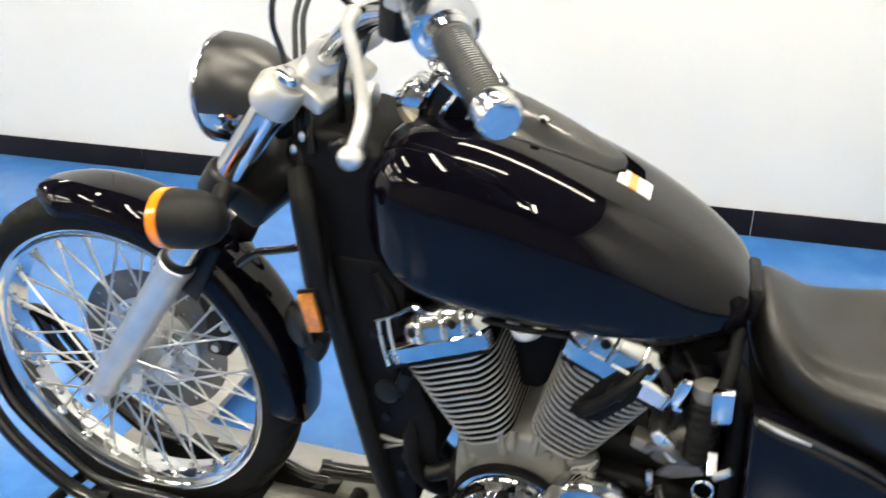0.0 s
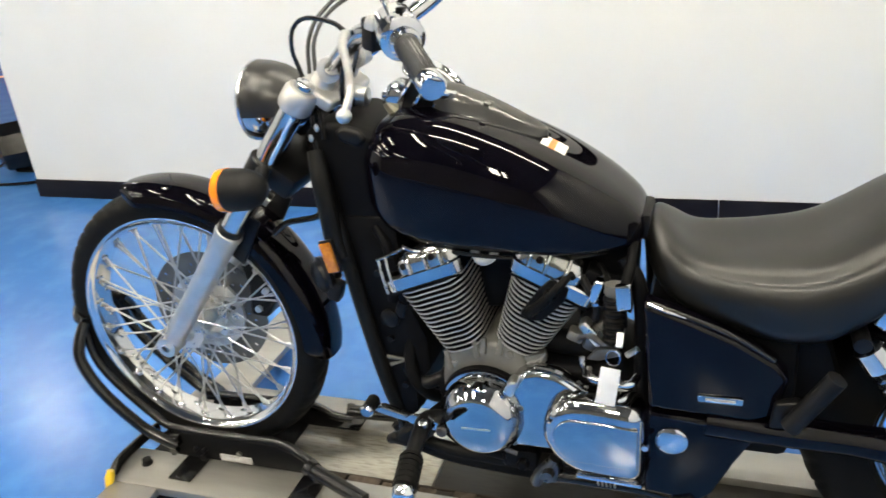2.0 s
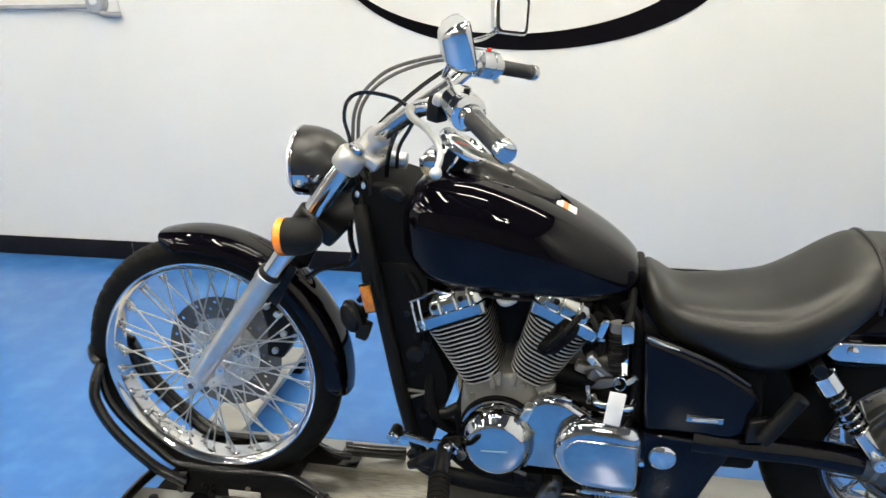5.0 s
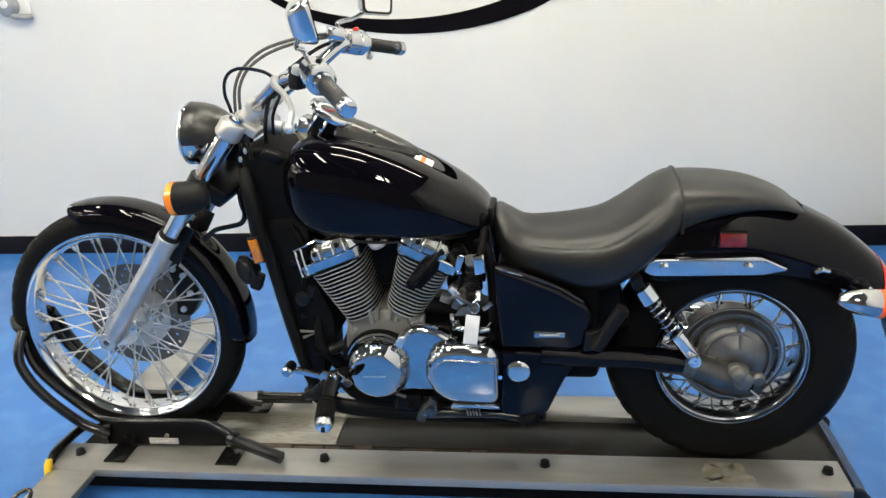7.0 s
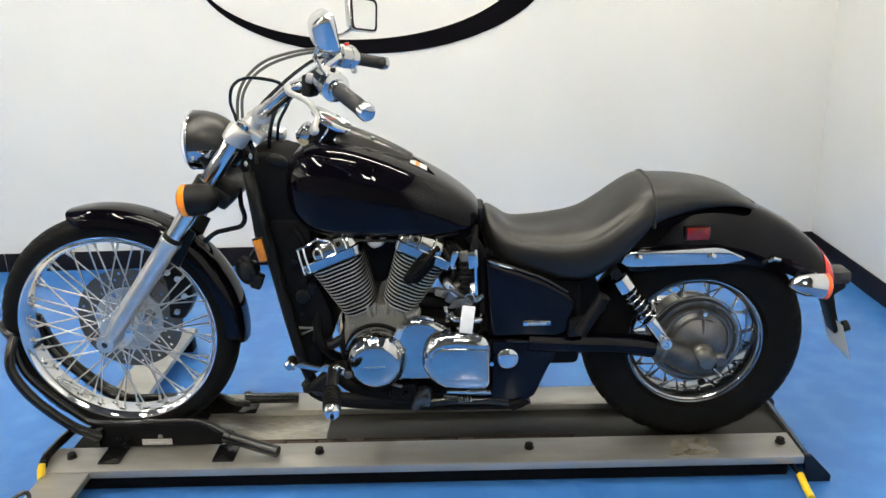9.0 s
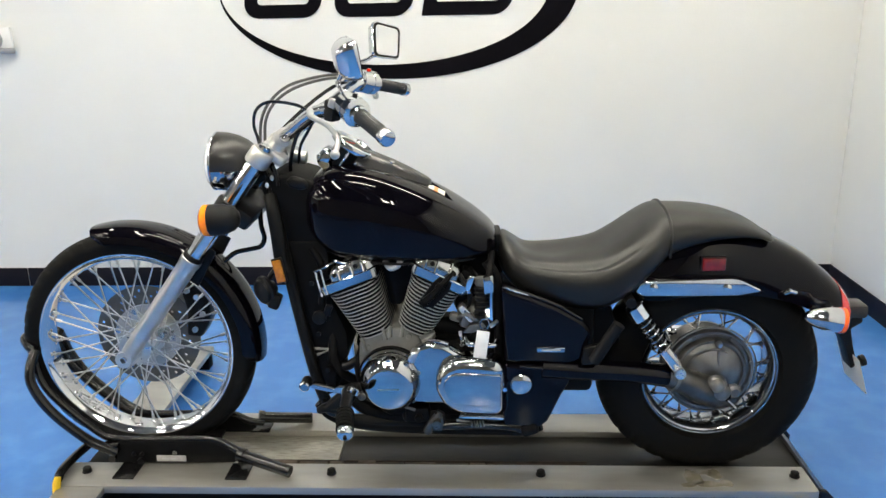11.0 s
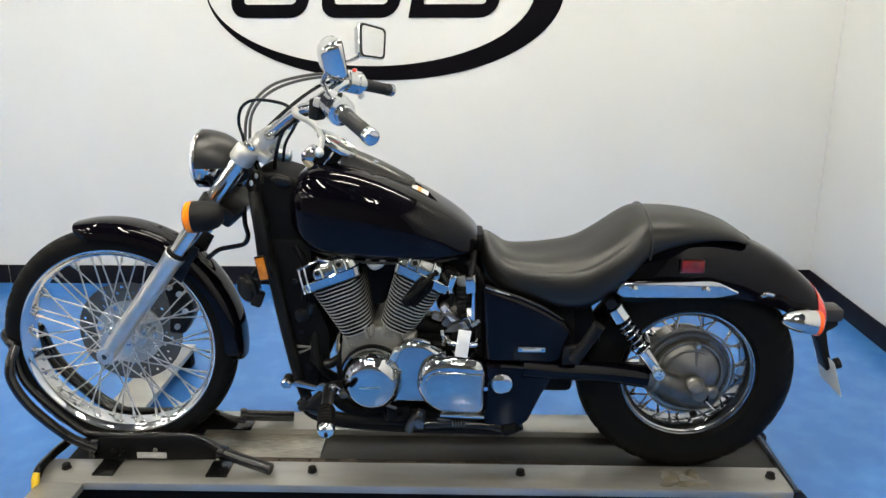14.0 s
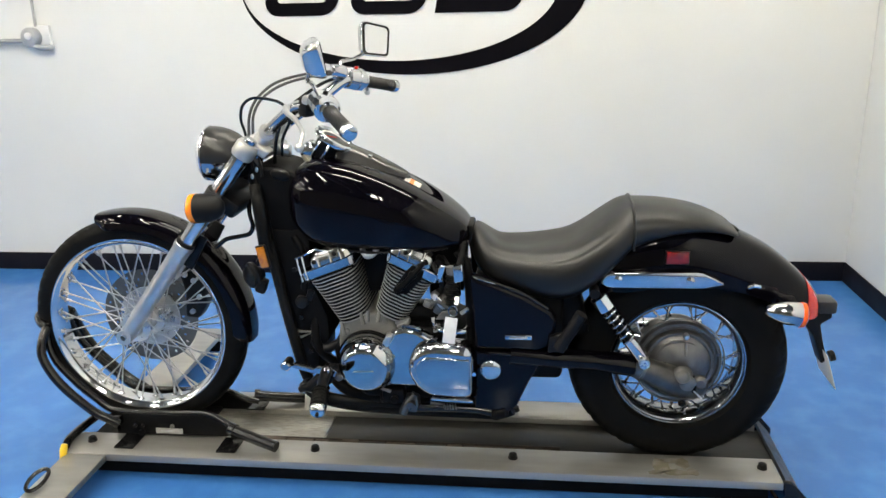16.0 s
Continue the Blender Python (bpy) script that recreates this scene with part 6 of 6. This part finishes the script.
    part("hose_clamp", lathe([(0, 0.0095), (0.006, 0.0095)], (0.984, -0.135, 0.668), (0.1, 0, -1), 12), CHROME, bike)
    # made-up chrome plate, mirrors blue where floor shows through a gap
    part("chrome_gap_plate", slab([(1.02, 0.715), (1.048, 0.72), (1.05, 0.672), (1.024, 0.665)], -0.165, -0.15, 0.004), CHROME, bike)
    part("cable_end", rod((1.04, -0.15, 0.57), (1.06, -0.15, 0.585), 0.006, 8), POLISH, bike)
    part("rear_lower_fins", slab([(0.843, 0.53), (0.885, 0.545), (0.89, 0.528), (0.862, 0.5)], -0.13, -0.11, 0.003), DARKCAST, bike)
    for k in range(3):
        part("fin_step", tube([(0.846 + k * 0.011, -0.132, 0.5 + k * 0.004), (0.853 + k * 0.011, -0.132, 0.522), (0.88 + k * 0.004, -0.132, 0.534 + k * 0.006)], 0.0018, 6, 1), FIN, bike)
    part("upper_frame", tube([(0.56, -0.04, 0.83), (0.7, -0.04, 0.755), (0.9, -0.04, 0.75), (1.05, -0.04, 0.74)], 0.02, 12), TUBEBLK, bike)
    # foot controls
    pg = part("foot_peg", tube([(0.655, -0.285, 0.385), (0.66, -0.32, 0.378), (0.666, -0.36, 0.37)], [0.021, 0.0225, 0.0225], 18), PEGRUB, bike, "ribbed rubber foot peg with chrome end")
    part("peg_end", lathe([(0, 0.0225), (0.006, 0.0225), (0.015, 0.02), (0.021, 0.012)], (0.6665, -0.362, 0.3696), (0.12, -1, -0.2), 20), CHROME, pg)
    part("peg_tip", rod((0.669, -0.382, 0.366), (0.67, -0.389, 0.364), 0.005, 10), DARK, pg)
    for k in range(6):
        y = -0.292 - k * 0.0125
        part("rib", lathe([(-0.002, 0.0238), (0.002, 0.0238)], (0.656 + k * 0.0018, y, 0.3835 - k * 0.0024), (0.12, -1, -0.2), 18), PEGRUB, pg)
    part("peg_bracket", slab([(0.575, 0.345), (0.605, 0.372), (0.64, 0.405), (0.675, 0.415), (0.69, 0.40), (0.66, 0.36), (0.62, 0.325)], -0.2, -0.16, 0.012, seg=3), FRAMEBLK, bike, "black foot peg bracket")
    part("bracket_lug", tube([(0.562, -0.175, 0.328), (0.585, -0.185, 0.342), (0.62, -0.19, 0.338)], [0.011, 0.014, 0.013], 12), FRAMEBLK, bike)
    part("heel_plate", slab([(0.609, 0.404), (0.628, 0.419), (0.648, 0.413), (0.664, 0.414), (0.683, 0.4), (0.677, 0.382), (0.655, 0.387), (0.641, 0.382)], -0.2, -0.193, 0.003), ENGCHROME, bike, "polished heel plate")
    part("bracket_bolt", lathe([(0, 0.011), (0.007, 0.011), (0.01, 0.007)], (0.688, -0.2, 0.386), (0, -1, 0), 12), DULLCAST, bike)
    part("peg_hinge", tube([(0.65, -0.19, 0.398), (0.652, -0.225, 0.398), (0.655, -0.288, 0.385)], [0.019, 0.016, 0.0155], 14), SATIN, bike)
    part("hinge_pin", lathe([(0, 0.009), (0.01, 0.009), (0.013, 0.006)], (0.66, -0.225, 0.414), (0.1, -0.3, 0.95), 10), CHROME, bike)
    sp = part("shift_pedal", slab([(0.53, 0.414), (0.56, 0.418), (0.62, 0.402), (0.65, 0.395), (0.65, 0.38), (0.61, 0.388), (0.55, 0.402)], -0.19, -0.172, 0.004), ENGCHROME, bike, "polished shift pedal")
    part("pedal_rubber", rod((0.533, -0.205, 0.418), (0.533, -0.168, 0.418), 0.0135, 14), PEGRUB, sp)
    part("pedal_cap", lathe([(0, 0.0145), (0.005, 0.0145), (0.009, 0.011)], (0.533, -0.205, 0.418), (0, -1, -0.1), 16), ENGCHROME, sp)
    part("shift_link", rod((0.645, -0.18, 0.385), (0.675, -0.17, 0.4), 0.005, 8), POLISH, bike)
    part("front_skid", tube([(0.56, -0.1, 0.335), (0.572, -0.11, 0.3), (0.6, -0.115, 0.29), (0.62, -0.11, 0.31)], 0.016, 12), TUBEBLK, bike)


engine()


def brake_caliper():
    cal = part("brake_caliper", slab([(0.118, 0.455), (0.165, 0.45), (0.195, 0.5), (0.2, 0.555), (0.175, 0.61), (0.14, 0.632), (0.115, 0.6), (0.128, 0.54)], 0.05, 0.115, 0.012, seg=3), SATIN, bike, "black front brake caliper")
    for x, z in ((0.15, 0.48), (0.178, 0.53), (0.165, 0.585), (0.138, 0.605)):
        part("bolt", rod((x, 0.04, z), (x, 0.052, z), 0.0085, 8), POLISH, cal)
    part("caliper_bracket", slab([(0.1, 0.56), (0.135, 0.62), (0.15, 0.6), (0.12, 0.54)], 0.085, 0.095, 0.003), SLIDER, cal)


brake_caliper()


def hang_tag():
    tag = thing("hang_tag", (1.017, -0.205, 0.5), "white paper key tag hanging from the ignition key", "key tag")
    part("tag", box((1.016, -0.222, 0.548), (0.034, 0.002, 0.078), 0.001, (0, 8, 0)), PAPER, tag)
    part("key", box((1.032, -0.185, 0.622), (0.012, 0.03, 0.003), 0.001, (30, 0, 0)), POLISH, tag)
    ring = [(1.024 + 0.012 * math.cos(a), -0.213, 0.602 + 0.015 * math.sin(a)) for a in (math.tau * k / 12 for k in range(13))]
    part("key_ring", tube(ring, 0.0015, 6, 2), CHROME, tag)


hang_tag()
